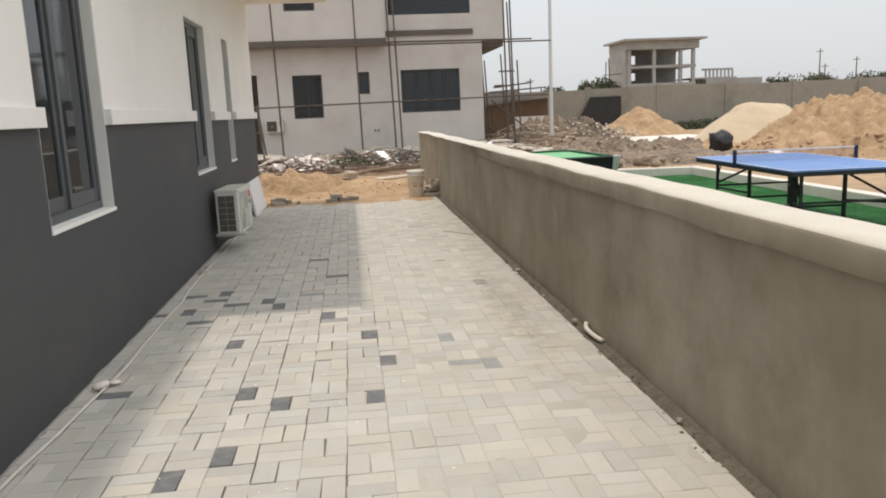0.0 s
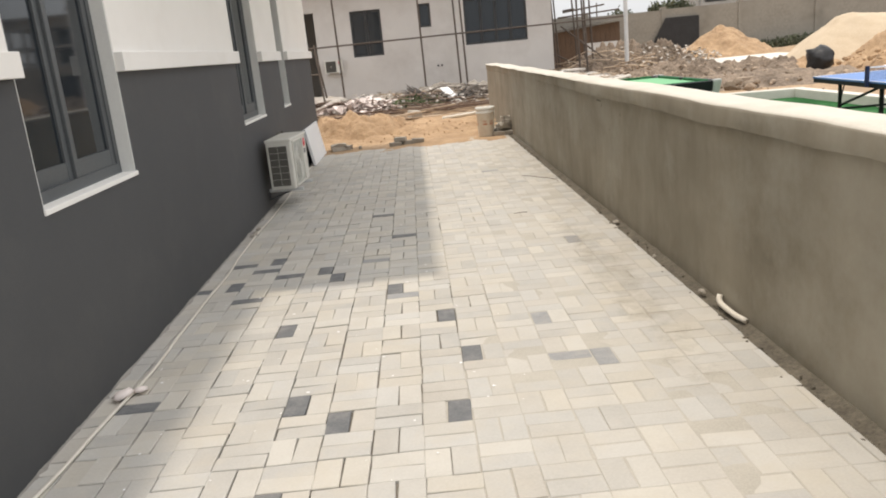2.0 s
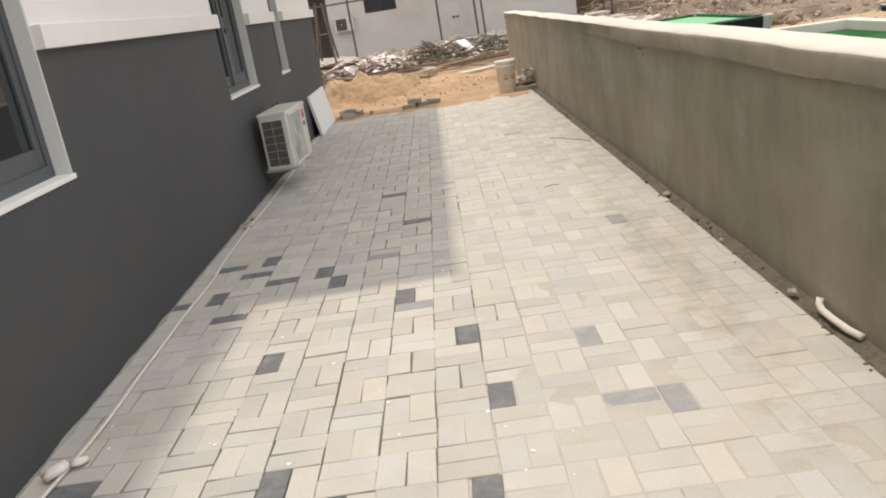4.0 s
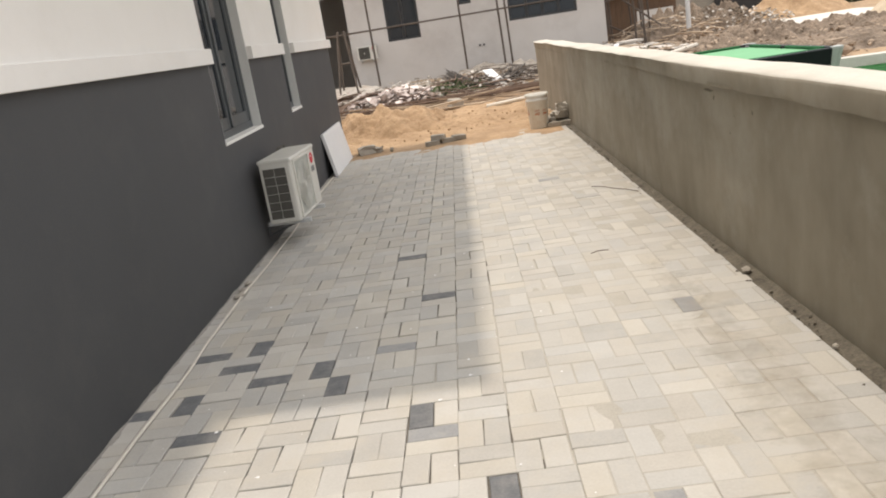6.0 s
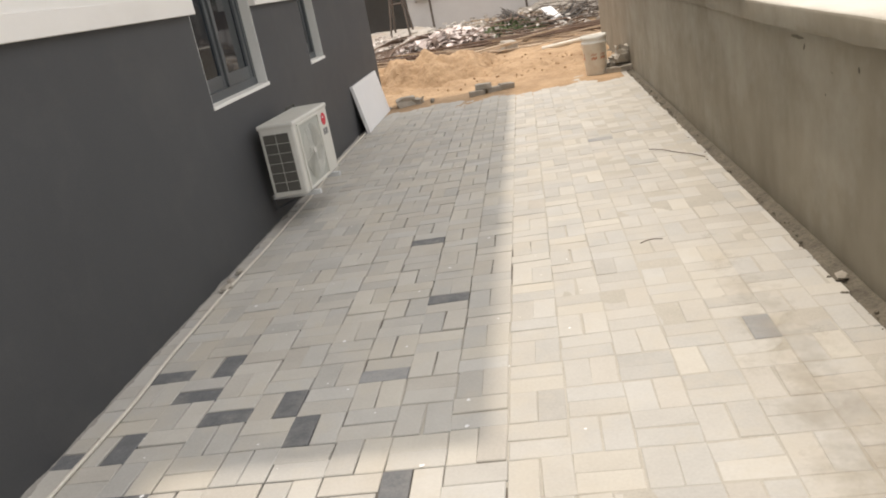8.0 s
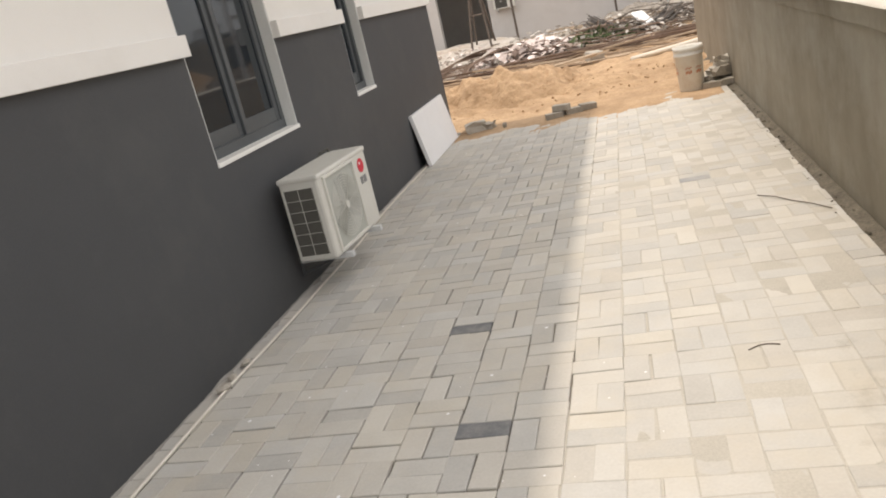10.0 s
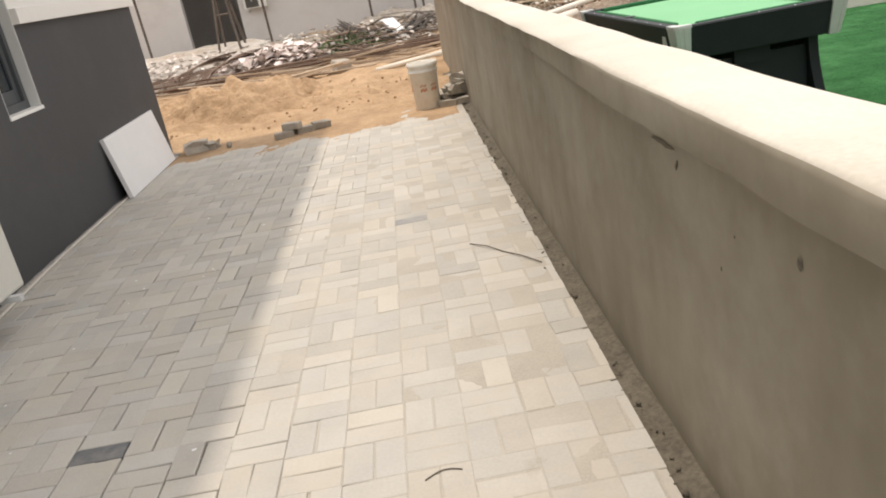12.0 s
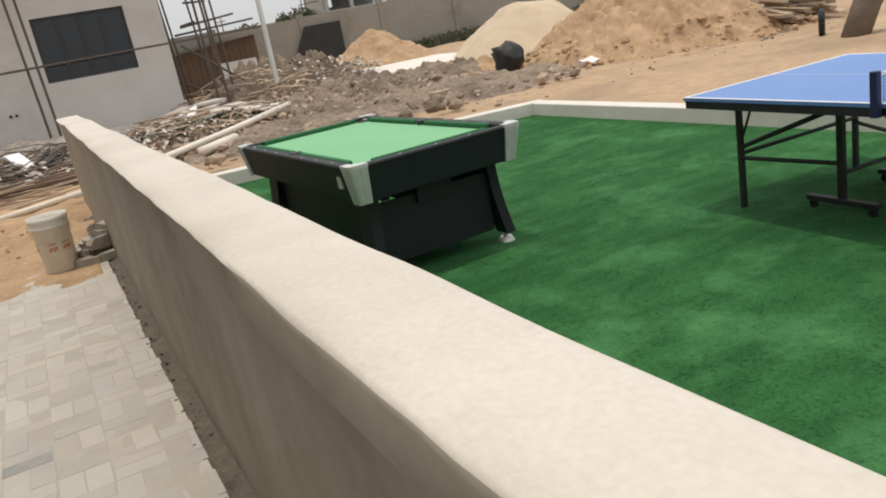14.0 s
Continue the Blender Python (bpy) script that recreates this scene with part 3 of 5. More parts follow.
def pool_table():
    """Slate-bed table on a black cabinet with flared end legs. Local origin at the floor centre; length along y."""
    t = thing("pool_table", pose(3.325, 12.42, 0, 0, 0, 2.4), "black pool table with green cloth and silver corner caps", "pool table")
    W, L, H = 0.605, 1.115, 0.80
    RAIL, CUSH, DEEP = 0.075, 0.045, 0.235

    def skirt(a, b, out, name, label):
        """One rail: upright top lip, face leaning inwards to the foot. a, b: ends along the rail; out: unit outward."""
        bm = B()
        rings = []
        along = (b - a).normalized()
        for e in (a, b):
            ring = []
            for d, z in ((0.0, H - 0.012), (-0.008, H - 0.002), (-RAIL + 0.006, H - 0.002), (-RAIL, H - 0.01), (-RAIL, H - DEEP), (-0.045, H - DEEP), (-0.040, H - DEEP + 0.006), (-0.004, H - 0.03)):
                ring.append(bm.verts.new((e.x + out.x * d, e.y + out.y * d, z)))
            rings.append(ring)
        for k in range(8):
            bm.faces.new((rings[0][k], rings[0][(k + 1) % 8], rings[1][(k + 1) % 8], rings[1][k]))
        bm.faces.new(rings[0])
        bm.faces.new(rings[1][::-1])
        return part(name, bm, M_BLACK, t, label)

    for s in (-1, 1):
        skirt(Vector((s * W, -L + 0.06, 0)), Vector((s * W, L - 0.06, 0)), Vector((s, 0, 0)), "side_rail", "thick black side rail")
        skirt(Vector((-W + 0.06, s * L, 0)), Vector((W - 0.06, s * L, 0)), Vector((0, s, 0)), "end_rail", "thick black end rail")
        for q in (-1, 1):
            # ribbed corner casting, narrowing downwards
            bm = B()
            rings = []
            for z, inset, size in ((H - DEEP - 0.006, 0.030, 0.086), (H - DEEP + 0.01, 0.026, 0.090), (H - 0.03, -0.008, 0.118), (H - 0.014, -0.010, 0.120)):
                ring = []
                for u, w in ((0.0, size), (0.0, 0.6 * size), (0.003, 0.58 * size), (0.003, 0.38 * size), (0.0, 0.35 * size), (0.004, 0.012), (0.012, 0.004), (0.35 * size, 0.0), (0.38 * size, 0.003), (0.58 * size, 0.003), (0.6 * size, 0.0), (size, 0.0), (size, size)):
                    ring.append(bm.verts.new((s * (W - inset - u), q * (L - inset - w), z)))
                rings.append(ring)
            for a, b in zip(rings, rings[1:]):
                for k in range(13):
                    bm.faces.new((a[k], a[(k + 1) % 13], b[(k + 1) % 13], b[k]))
            bm.faces.new(rings[0])
            bm.faces.new(rings[-1][::-1])
            part("corner_post", bm, M_CHROME, t, "ridged silver corner casting")
            # cap curving round the pocket
            bm = B()
            cx, cy = s * (W - 0.115), q * (L - 0.115)
            arc = []
            for k in range(9):
                a = math.pi / 2 * k / 8
                arc.append((cx + s * 0.075 * math.cos(a), cy + q * 0.075 * math.sin(a)))
            rim = [(s * (W + 0.012), q * (L - 0.115)), (s * (W + 0.012), q * (L - 0.02)), (s * (W + 0.003), q * (L + 0.003)), (s * (W - 0.02), q * (L + 0.012)), (s * (W - 0.115), q * (L + 0.012))]
            line = rim + arc[::-1]
            low = [bm.verts.new((x, y, H - 0.014)) for x, y in line]
            top = [bm.verts.new((x, y, H + 0.006)) for x, y in line]
            for k in range(len(line)):
                bm.faces.new((low[k], low[(k + 1) % len(line)], top[(k + 1) % len(line)], top[k]))
            bm.faces.new(top)
            bm.faces.new(low[::-1])
            part("corner_cap", bm, M_CHROME, t, "silver corner cap")
            part("corner_pocket", rod((cx, cy, H - 0.10), (cx, cy, H - 0.022), 0.066, seg=18), M_BLACKMETAL, t)
        part("side_pocket", rod((s * (W - 0.085), 0, H - 0.10), (s * (W - 0.085), 0, H + 0.003), 0.045, seg=16), M_BLACKMETAL, t)
    part("cloth", boxed(-W + RAIL, W - RAIL, -L + RAIL, L - RAIL, H - 0.06, H - 0.030), M_BAIZE, t, "light green cloth")
    for s in (-1, 1):
        x = s * (W - RAIL - CUSH / 2)
        for q in (-1, 1):
            part("cushion", boxed(x - CUSH / 2, x + CUSH / 2, q * 0.485 - 0.415, q * 0.485 + 0.415, H - 0.030, H + 0.004, bevel=0.010), M_CUSHION, t)
        y = s * (L - RAIL - CUSH / 2)
        part("cushion", boxed(-W + 0.19, W - 0.19, y - CUSH / 2, y + CUSH / 2, H - 0.030, H + 0.004, bevel=0.010), M_CUSHION, t)
        for k in range(7):
            if k != 3:
                part("rail_sight", rod((s * (W - 0.035), -0.78 + 0.26 * k, H - 0.004), (s * (W - 0.035), -0.78 + 0.26 * k, H - 0.0005), 0.006, seg=8), M_LINE, t)
        for k in range(3):
            part("rail_sight", rod((-0.25 + 0.25 * k, s * (L - 0.035), H - 0.004), (-0.25 + 0.25 * k, s * (L - 0.035), H - 0.0005), 0.006, seg=8), M_LINE, t)
    part("cabinet", boxed(-W + 0.17, W - 0.17, -L + 0.24, L - 0.24, H - DEEP + 0.01, H - 0.061, bevel=0.01), M_BLACK, t)
    for q in (-1, 1):
        for s in (-1, 1):
            bm = B()
            rings = []
            for k in range(9):
                u = k / 8
                z = (H - DEEP + 0.01) * (1 - u) + 0.07 * u
                off = 0.10 * u ** 1.6
                wide = 0.13 - 0.05 * u
                x, y = s * (W - 0.165 + 0.5 * off), q * (L - 0.27 + off)
                rings.append([bm.verts.new((x + dx, y + dy, z)) for dx, dy in ((-0.035, -wide), (0.035, -wide), (0.035, wide * 0.6), (-0.035, wide * 0.6))])
            for a, b in zip(rings, rings[1:]):
                for k in range(4):
                    bm.faces.new((a[k], a[(k + 1) % 4], b[(k + 1) % 4], b[k]))
            bm.faces.new(rings[0])
            bm.faces.new(rings[-1][::-1])
            leg = part("leg", bm, M_BLACK, t, "curved flaring black leg")
            fx, fy = s * (W - 0.115), q * (L - 0.17)
            bm = rod((fx, fy, 0.0), (fx, fy, 0.032), 0.058, 0.042, seg=20)
            tube(bm, (fx, fy, 0.032), (fx, fy, 0.08), 0.018)
            part("leveller_foot", bm, M_CHROME, leg, "chrome levelling foot")
        y = q * (L - 0.20)
        panel = part("end_panel", boxed(-W + 0.19, W - 0.19, y - 0.018, y + 0.018, 0.10, H - DEEP - 0.065), M_BLACK, t)
        part("ball_box", boxed(-0.13, 0.13, y - 0.05, y + 0.03, H - DEEP - 0.12, H - DEEP + 0.02), M_BLACK, panel, "black ball return box under the rail")
    for s in (-1, 1):
        x = s * (W - 0.19)
        part("side_panel", boxed(x - 0.018, x + 0.018, -L + 0.32, L - 0.32, 0.16, H - DEEP - 0.04), M_BLACK, t)
    part("plate", boxed(-W + 0.012, -W + 0.026, -L + 0.20, -L + 0.26, H - 0.15, H - 0.075), M_CHROME, t, "small silver plate")


pool_table()


def tennis_table():
    """Folding table tennis table: two blue halves on black tube frames with a net."""
    t = thing("table_tennis_table", pose(5.62, 9.44, 0, 0, 0, -3.1), "blue table tennis table on black folding legs", "table")
    for s in (-1, 1):
        y0, y1 = (0.004, 1.37) if s > 0 else (-1.37, -0.004)
        top = part("tabletop", boxed(-0.7625, 0.7625, y0, y1, 0.738, 0.76, bevel=0.003), M_BLUE, t, "blue table half")
        bm = B()
        box(bm, -0.7625, -0.742, y0, y1, 0.7602, 0.7612)
        box(bm, 0.742, 0.7625, y0, y1, 0.7602, 0.7612)
        box(bm, -0.0015, 0.0015, y0, y1 - 0.02 * (s > 0), 0.7602, 0.7612)
        e = y1 - 0.02 if s > 0 else y0
        box(bm, -0.742, 0.742, e, e + 0.02, 0.7602, 0.7612)
        part("boundary_line", bm, M_LINE, top, "white painted lines")
        bm = B()
        for x in (-0.755, 0.735):
            box(bm, x, x + 0.02, y0 + 0.01, y1 - 0.01, 0.69, 0.738)
        for y in (y0 + 0.01, y1 - 0.03):
            box(bm, -0.735, 0.735, y, y + 0.02, 0.69, 0.738)
        part("apron", bm, M_BLACKMETAL, t, "black steel apron")
        for x in (-0.53, 0.53):
            part("leg", boxed(x - 0.017, x + 0.017, s * 1.14 - 0.017, s * 1.14 + 0.017, 0.0, 0.69, bevel=0.004), M_BLACKMETAL, t)
            xi = 0.62 * x
            part("leg", boxed(xi - 0.02, xi + 0.02, s * 0.57 - 0.02, s * 0.57 + 0.02, 0.05, 0.69, bevel=0.004), M_BLACKMETAL, t)
            part("brace", rod((x, s * 1.14, 0.40), (xi, s * 0.57, 0.64), 0.016), M_BLACKMETAL, t)
            part("brace", rod((x, s * 1.14, 0.33), (xi, s * 0.57, 0.30), 0.014), M_BLACKMETAL, t)
            part("link_rod", rod((x, s * 1.14, 0.42), (x, s * 1.02, 0.70), 0.008), M_BLACKMETAL, t)
            bm = boxed(xi - 0.025, xi + 0.025, s * 0.57 - 0.24, s * 0.57 + 0.24, 0.05, 0.085, bevel=0.006)
            foot = part("foot_bar", bm, M_BLACKMETAL, t)
            for w in (-0.2, 0.2):
                part("castor", rod((xi - 0.012, s * 0.57 + w, 0.026), (xi + 0.012, s * 0.57 + w, 0.026), 0.026, seg=12), M_BLACK, foot)
        part("crossbar", rod((-0.53, s * 1.14, 0.36), (0.53, s * 1.14, 0.36), 0.014), M_BLACKMETAL, t)
        part("crossbar", rod((-0.33, s * 0.57, 0.24), (0.33, s * 0.57, 0.24), 0.014), M_BLACKMETAL, t)
    for x in (-0.80, 0.80):
        part("net_post", boxed(x - 0.018, x + 0.018, -0.02, 0.02, 0.70, 0.925, bevel=0.004), M_NAVY, t, "navy net post and clamp")
    bm = B()
    for k in range(81):
        x = -0.78 + 1.56 * k / 80
        box(bm, x - 0.001, x + 0.001, -0.001, 0.001, 0.77, 0.90)
    for k in range(8):
        z = 0.775 + 0.0165 * k
        box(bm, -0.78, 0.78, -0.0012, 0.0012, z - 0.001, z + 0.001)
    net = part("net", bm, M_NAVY, t, "dark mesh net")
    part("net_tape", boxed(-0.79, 0.79, -0.004, 0.004, 0.898, 0.913), M_LINE, net)


tennis_table()

# turf fibres
rng = np.random.default_rng(5)
count = 160000
px = rng.uniform(1.86, 7.20, count)
py = kerb_line(px) - 0.02 - 10.4 * rng.random(count)
ang = rng.uniform(0, math.pi, count)
hh = rng.uniform(0.004, 0.009, count)
lean_x, lean_y = rng.normal(0, 0.022, count), rng.normal(0, 0.022, count)
wx, wy = np.cos(ang) * 0.0018, np.sin(ang) * 0.0018
v = np.empty((count, 3, 3))
v[:, 0] = np.stack([px - wx, py - wy, np.zeros(count)], -1)
v[:, 1] = np.stack([px + wx, py + wy, np.zeros(count)], -1)
v[:, 2] = np.stack([px + lean_x, py + lean_y, hh], -1)
me = bpy.data.meshes.new("turf_fibres")
me.from_pydata(v.reshape(-1, 3).tolist(), [], np.arange(count * 3).reshape(-1, 3).tolist())
me.materials.append(M_BLADE)
tagged(new("turf_fibres", me), "short green plastic turf fibres", "turf", kind="stuff")

# ---- outdoor unit on the house wall ----
def outdoor_unit(name, m, label, fan=None):
    """Local: back at x=0, front at +x, width along y, base at z=0."""
    t = thing(name, m, label, "air conditioner")
    D, Wd, H = 0.27, 0.77, 0.53
    bm = boxed(0.0, D, 0.0, Wd, 0.0, H, bevel=0.018)
    part("casing", bm, M_AC, t, "cream-white enamel casing")
    part("lid", boxed(-0.006, D + 0.006, -0.006, Wd + 0.006, H - 0.03, H + 0.006, bevel=0.012), M_AC, t)
    # coil grille on the end
    part("coil", boxed(0.030, D - 0.045, -0.004, 0.01, 0.040, H - 0.065), M_FIN, t, "dark condenser coil")
    bm = B()
    for k in range(3):
        x = 0.030 + (D - 0.075) * k / 2
        tube(bm, (x, -0.008, 0.040), (x, -0.008, H - 0.065), 0.0014, seg=5)
    for k in range(7):
        z = 0.040 + (H - 0.105) * k / 6
        tube(bm, (0.030, -0.008, z), (D - 0.045, -0.008, z), 0.0013, seg=5)
    part("coil_guard", bm, M_AC, t, "white wire guard")
    # fan behind a ringed guard in a square frame on the front
    cy, cz, R = 0.29, 0.26, 0.20
    part("fan_recess", boxed(D - 0.02, D + 0.002, cy - 0.215, cy + 0.215, 0.035, 0.485), fan or M_FANPALE, t, "shaded fan opening")
    for k in range(3):
        a = 2 * math.pi * k / 3 + 0.15
        part("fan_blade", boxed(0, 0.003, -0.06, 0.06, 0.03, R - 0.01, m=Matrix.Translation((D + 0.003 + 0.0005 * k, cy, cz)) @ Euler((a, 0.0, 0)).to_matrix().to_4x4()), fan or M_FANMID, t)
    bm = B()
    for k in range(1, 13):
        r = R * k / 12
        sweep(bm, [(D + 0.012, cy + r * math.cos(2 * math.pi * i / 28), cz + r * math.sin(2 * math.pi * i / 28)) for i in range(29)], 0.0022, 4)
    for k in range(8):
        a = math.pi * k / 4 + 0.2
        tube(bm, (D + 0.010, cy + 0.02 * math.cos(a), cz + 0.02 * math.sin(a)), (D + 0.010, cy + R * math.cos(a), cz + R * math.sin(a)), 0.002, seg=4)
    tagged(part("fan_guard", bm, fan or M_AC, t, "ringed wire fan guard"), label="ringed wire fan guard", kind="stuff")
    part("fan_hub", rod((D + 0.005, cy, cz), (D + 0.018, cy, cz), 0.024, seg=16), M_AC, t)
    bm = B()
    for a, b, c, d in ((cy - 0.235, cy + 0.235, 0.015, 0.035), (cy - 0.235, cy + 0.235, 0.485, 0.505), (cy - 0.235, cy - 0.215, 0.035, 0.485), (cy + 0.215, cy + 0.235, 0.035, 0.485)):
        box(bm, D - 0.002, D + 0.016, a, b, c, d, bevel=0.004)
    part("guard_frame", bm, M_AC, t)
    badge = part("badge", rod((D - 0.002, 0.65, 0.425), (D + 0.003, 0.65, 0.425), 0.048, seg=24), M_RED, t, "round red badge")
    bm = rod((D + 0.0031, 0.635, 0.442), (D + 0.0046, 0.635, 0.442), 0.009, seg=12)
    part("badge_mark", bm, M_LINE, badge, "small white dot")
    bm = B()
    box(bm, D - 0.002, D + 0.003, 0.600, 0.638, 0.305, 0.355)
    box(bm, D - 0.002, D + 0.003, 0.652, 0.695, 0.305, 0.355)
    part("lettering", bm, M_GREY, t, "grey bars of print")
    for y in (0.12, 0.62):
        bm = boxed(-0.06, D + 0.05, y - 0.018, y + 0.018, -0.035, -0.001)
        part("bracket", bm, M_GALV, t, "pale steel wall bracket")
        bm = boxed(-0.06, -0.045, y - 0.018, y + 0.018, -0.12, -0.001)
        tube(bm, (-0.05, y, -0.11), (D * 0.7, y, -0.03), 0.009)
        part("bracket_strut", bm, M_DARK, t)
    bm = B()
    sweep(bm, [(-0.05, 0.66, H - 0.05), (-0.02, 0.70, H + 0.015), (0.02, 0.74, H + 0.03), (0.04, 0.77, H - 0.10)], 0.012, 6)
    part("pipe_stub", bm, M_FIN, t)
    return t


outdoor_unit("outdoor_unit", pose(WALL_X + 0.072, 9.445, 0.225, 0, 0, -4.0), "cream-white air conditioner outdoor unit bracketed to the charcoal wall")

# ---- board leaning on the house wall ----
board = thing("white_board", pose(-1.605, 12.80, 0.004), "white panel door leaf leaning on its long edge against the house", "board")
bm = boxed(-0.02, 0.02, 0.0, 1.45, 0.0, 0.555, bevel=0.003, m=Matrix.Rotation(radians(-10), 4, "Y"))
part("panel", bm, M_LINE, board)

# ---- loose things on the paving ----
bm = B()
BENDS = ((1.0, -1.660), (3.5, -1.646), (4.3, -1.607), (5.2, -1.560), (5.8, -1.572), (6.4, -1.585), (6.9, -1.577), (7.5, -1.600), (8.3, -1.618), (9.2, -1.604), (9.8, -1.608), (11.4, -1.655), (14.4, -1.655))


def cable_x(y):
    """Eased sideways wander of the cable between its bends."""
    for (a, p), (b, q) in zip(BENDS, BENDS[1:]):
        if a <= y <= b:
            u = (y - a) / (b - a)
            return p + (q - p) * u * u * (3 - 2 * u)
    return BENDS[-1][1]


pts = [(cable_x(y) + 0.004 * math.sin(y * 3.1), y, 0.012) for y in [1.0 + 0.12 * k for k in range(112)]]
sweep(bm, pts, 0.0085, 6)
whole("cable", bm, M_CABLE, "long white cable lying along the house wall foot", "cable", smooth=True)
bm = B()
sweep(bm, [(1.562, 5.265, 0.062), (1.553, 5.258, 0.036), (1.548, 5.22, 0.022), (1.548, 5.12, 0.020), (1.553, 5.02, 0.020), (1.568, 4.94, 0.020)], 0.016, 10)
whole("bent_pipe", bm, M_PVC, "short bent white plastic pipe at the wall foot", "pipe", smooth=True)
bm = B()
sweep(bm, [(1.134, 10.114, 0.006), (1.22, 10.02, 0.012), (1.29, 9.91, 0.008), (1.38, 9.79, 0.010), (1.455, 9.67, 0.006)], 0.0032, 5)
whole("stick", bm, M_POLE, "thin dark twig lying on the paving", "stick")
bm = B()
sweep(bm, [(0.78 + 0.12 * u, 8.12 + 0.025 * math.sin(3.1 * u) + 0.02 * u, 0.004) for u in [k / 10 for k in range(11)]], 0.0025, 5)
whole("wire", bm, M_POLE, "short bent piece of dark wire on the paving", "wire")


def lump(name, x, y, size, label, seed, material=M_STONE, category="stone", squash=0.7, z=0.0):
    bm = B()
    rg = random.Random(seed)
    chunk(bm, (0, 0, 0), size, rg, squash)
    low = min(v.co.z for v in bm.verts)
    for v in bm.verts:
        v.co.z -= low
    ob = whole(name, bm, material, label, category)
    ob.matrix_basis = pose(x, y, z)
    return ob


lump("mortar_lump", 1.53, 7.38, 0.035, "small grey lump of mortar by the wall", 1)
lump("mortar_lump", 1.53, 5.45, 0.03, "small grey lump of mortar by the wall", 2)
lump("mortar_lump", 1.51, 6.3, 0.018, "tiny grey crumb of mortar", 3)
lump("mortar_lump", 1.52, 3.6, 0.03, "small grey lump of mortar by the wall", 4)
rag = B()
rg = random.Random(8)
chunk(rag, (-1.60, 4.80, 0.03), 0.07, rg, 0.45)
chunk(rag, (-1.54, 4.86, 0.02), 0.05, rg, 0.4)
whole("rag", rag, M_SACK, "crumpled pale plastic scrap at the wall foot", "scrap", smooth=True)
bm = B()
for y, x in ((8.25, -1.63), (8.36, -1.64), (8.52, -1.645)):
    chunk(bm, (x, y, 0.02), 0.04, rg, 0.5)
whole("cement_crumbs", bm, M_STONE, "few dark cement crumbs by the cable", "rubble", kind="stuff")


def spare_block(x, y, z, rz, tilt=0.0, ry=0.0):
    bm = boxed(-0.10, 0.10, -0.05, 0.05, 0.0, 0.07, bevel=0.006)
    ob = whole("paving_block", bm, M_STONE, "loose grey paving block lying at the sand's edge", "block", group="loose paving blocks")
    ob.matrix_basis = pose(x, y, z, tilt, ry, rz)
    return ob


spare_block(-0.42, 14.30, 0.0, 15)
spare_block(-0.34, 14.44, 0.0, 30)
spare_block(-0.33, 14.37, 0.071, -20)
spare_block(-0.20, 14.42, 0.0, 14)
spare_block(-0.04, 14.49, 0.012, 26, 5, 4)


def shard(x, y, z, size, rz, seed, label):
    """An angular piece broken off a concrete block."""
    rg = random.Random(seed)
    size *= 1.25
    bm = boxed(-size, size, -0.62 * size, 0.62 * size, 0.0, 0.9 * size)
    bmesh.ops.subdivide_edges(bm, edges=bm.edges[:], cuts=1, use_grid_fill=True)
    for v in bm.verts:
        keep = 0.35 if v.co.z < 0.01 else 1.0
        v.co += Vector((rg.uniform(-0.28, 0.28), rg.uniform(-0.28, 0.28), rg.uniform(-0.25, 0.2) * (v.co.z > 0.01))) * size * keep
    ob = whole("broken_block", bm, M_STONE, label, "block", group="broken blocks by the wall end")
    ob.matrix_basis = pose(x, y, z, rg.uniform(-6, 6), rg.uniform(-6, 6), rz)
    return ob


spare_block(1.49, 14.42, 0.0, 8)
spare_block(1.36, 14.40, 0.0, -14)
shard(1.44, 14.58, 0.0, 0.11, 20, 21, "broken grey concrete piece by the wall end")
shard(1.50, 14.72, 0.0, 0.12, 70, 22, "broken grey concrete piece by the wall end")
shard(1.38, 14.70, 0.0, 0.09, 140, 23, "broken grey concrete piece beside the bucket")
shard(1.47, 14.50, 0.10, 0.085, 35, 24, "broken grey concrete piece lying on loose blocks")
shard(1.50, 14.64, 0.125, 0.09, 100, 25, "broken grey concrete piece lying on loose blocks")
shard(1.51, 14.60, 0.225, 0.065, 10, 26, "small broken concrete piece on top of the heap")
shard(1.41, 14.60, 0.12, 0.06, 60, 27, "small broken concrete piece on the heap")
shard(1.30, 14.86, 0.0, 0.10, 15, 28, "broken grey concrete piece beside the bucket")
shard(-1.38, 14.42, 0.0, 0.10, 20, 29, "broken concrete piece at the sand's edge")
shard(-1.22, 14.46, 0.0, 0.07, 80, 30, "broken concrete piece at the sand's edge")
lump("mortar_lump", -1.02, 14.32, 0.05, "small mortar lump at the sand's edge", 14)


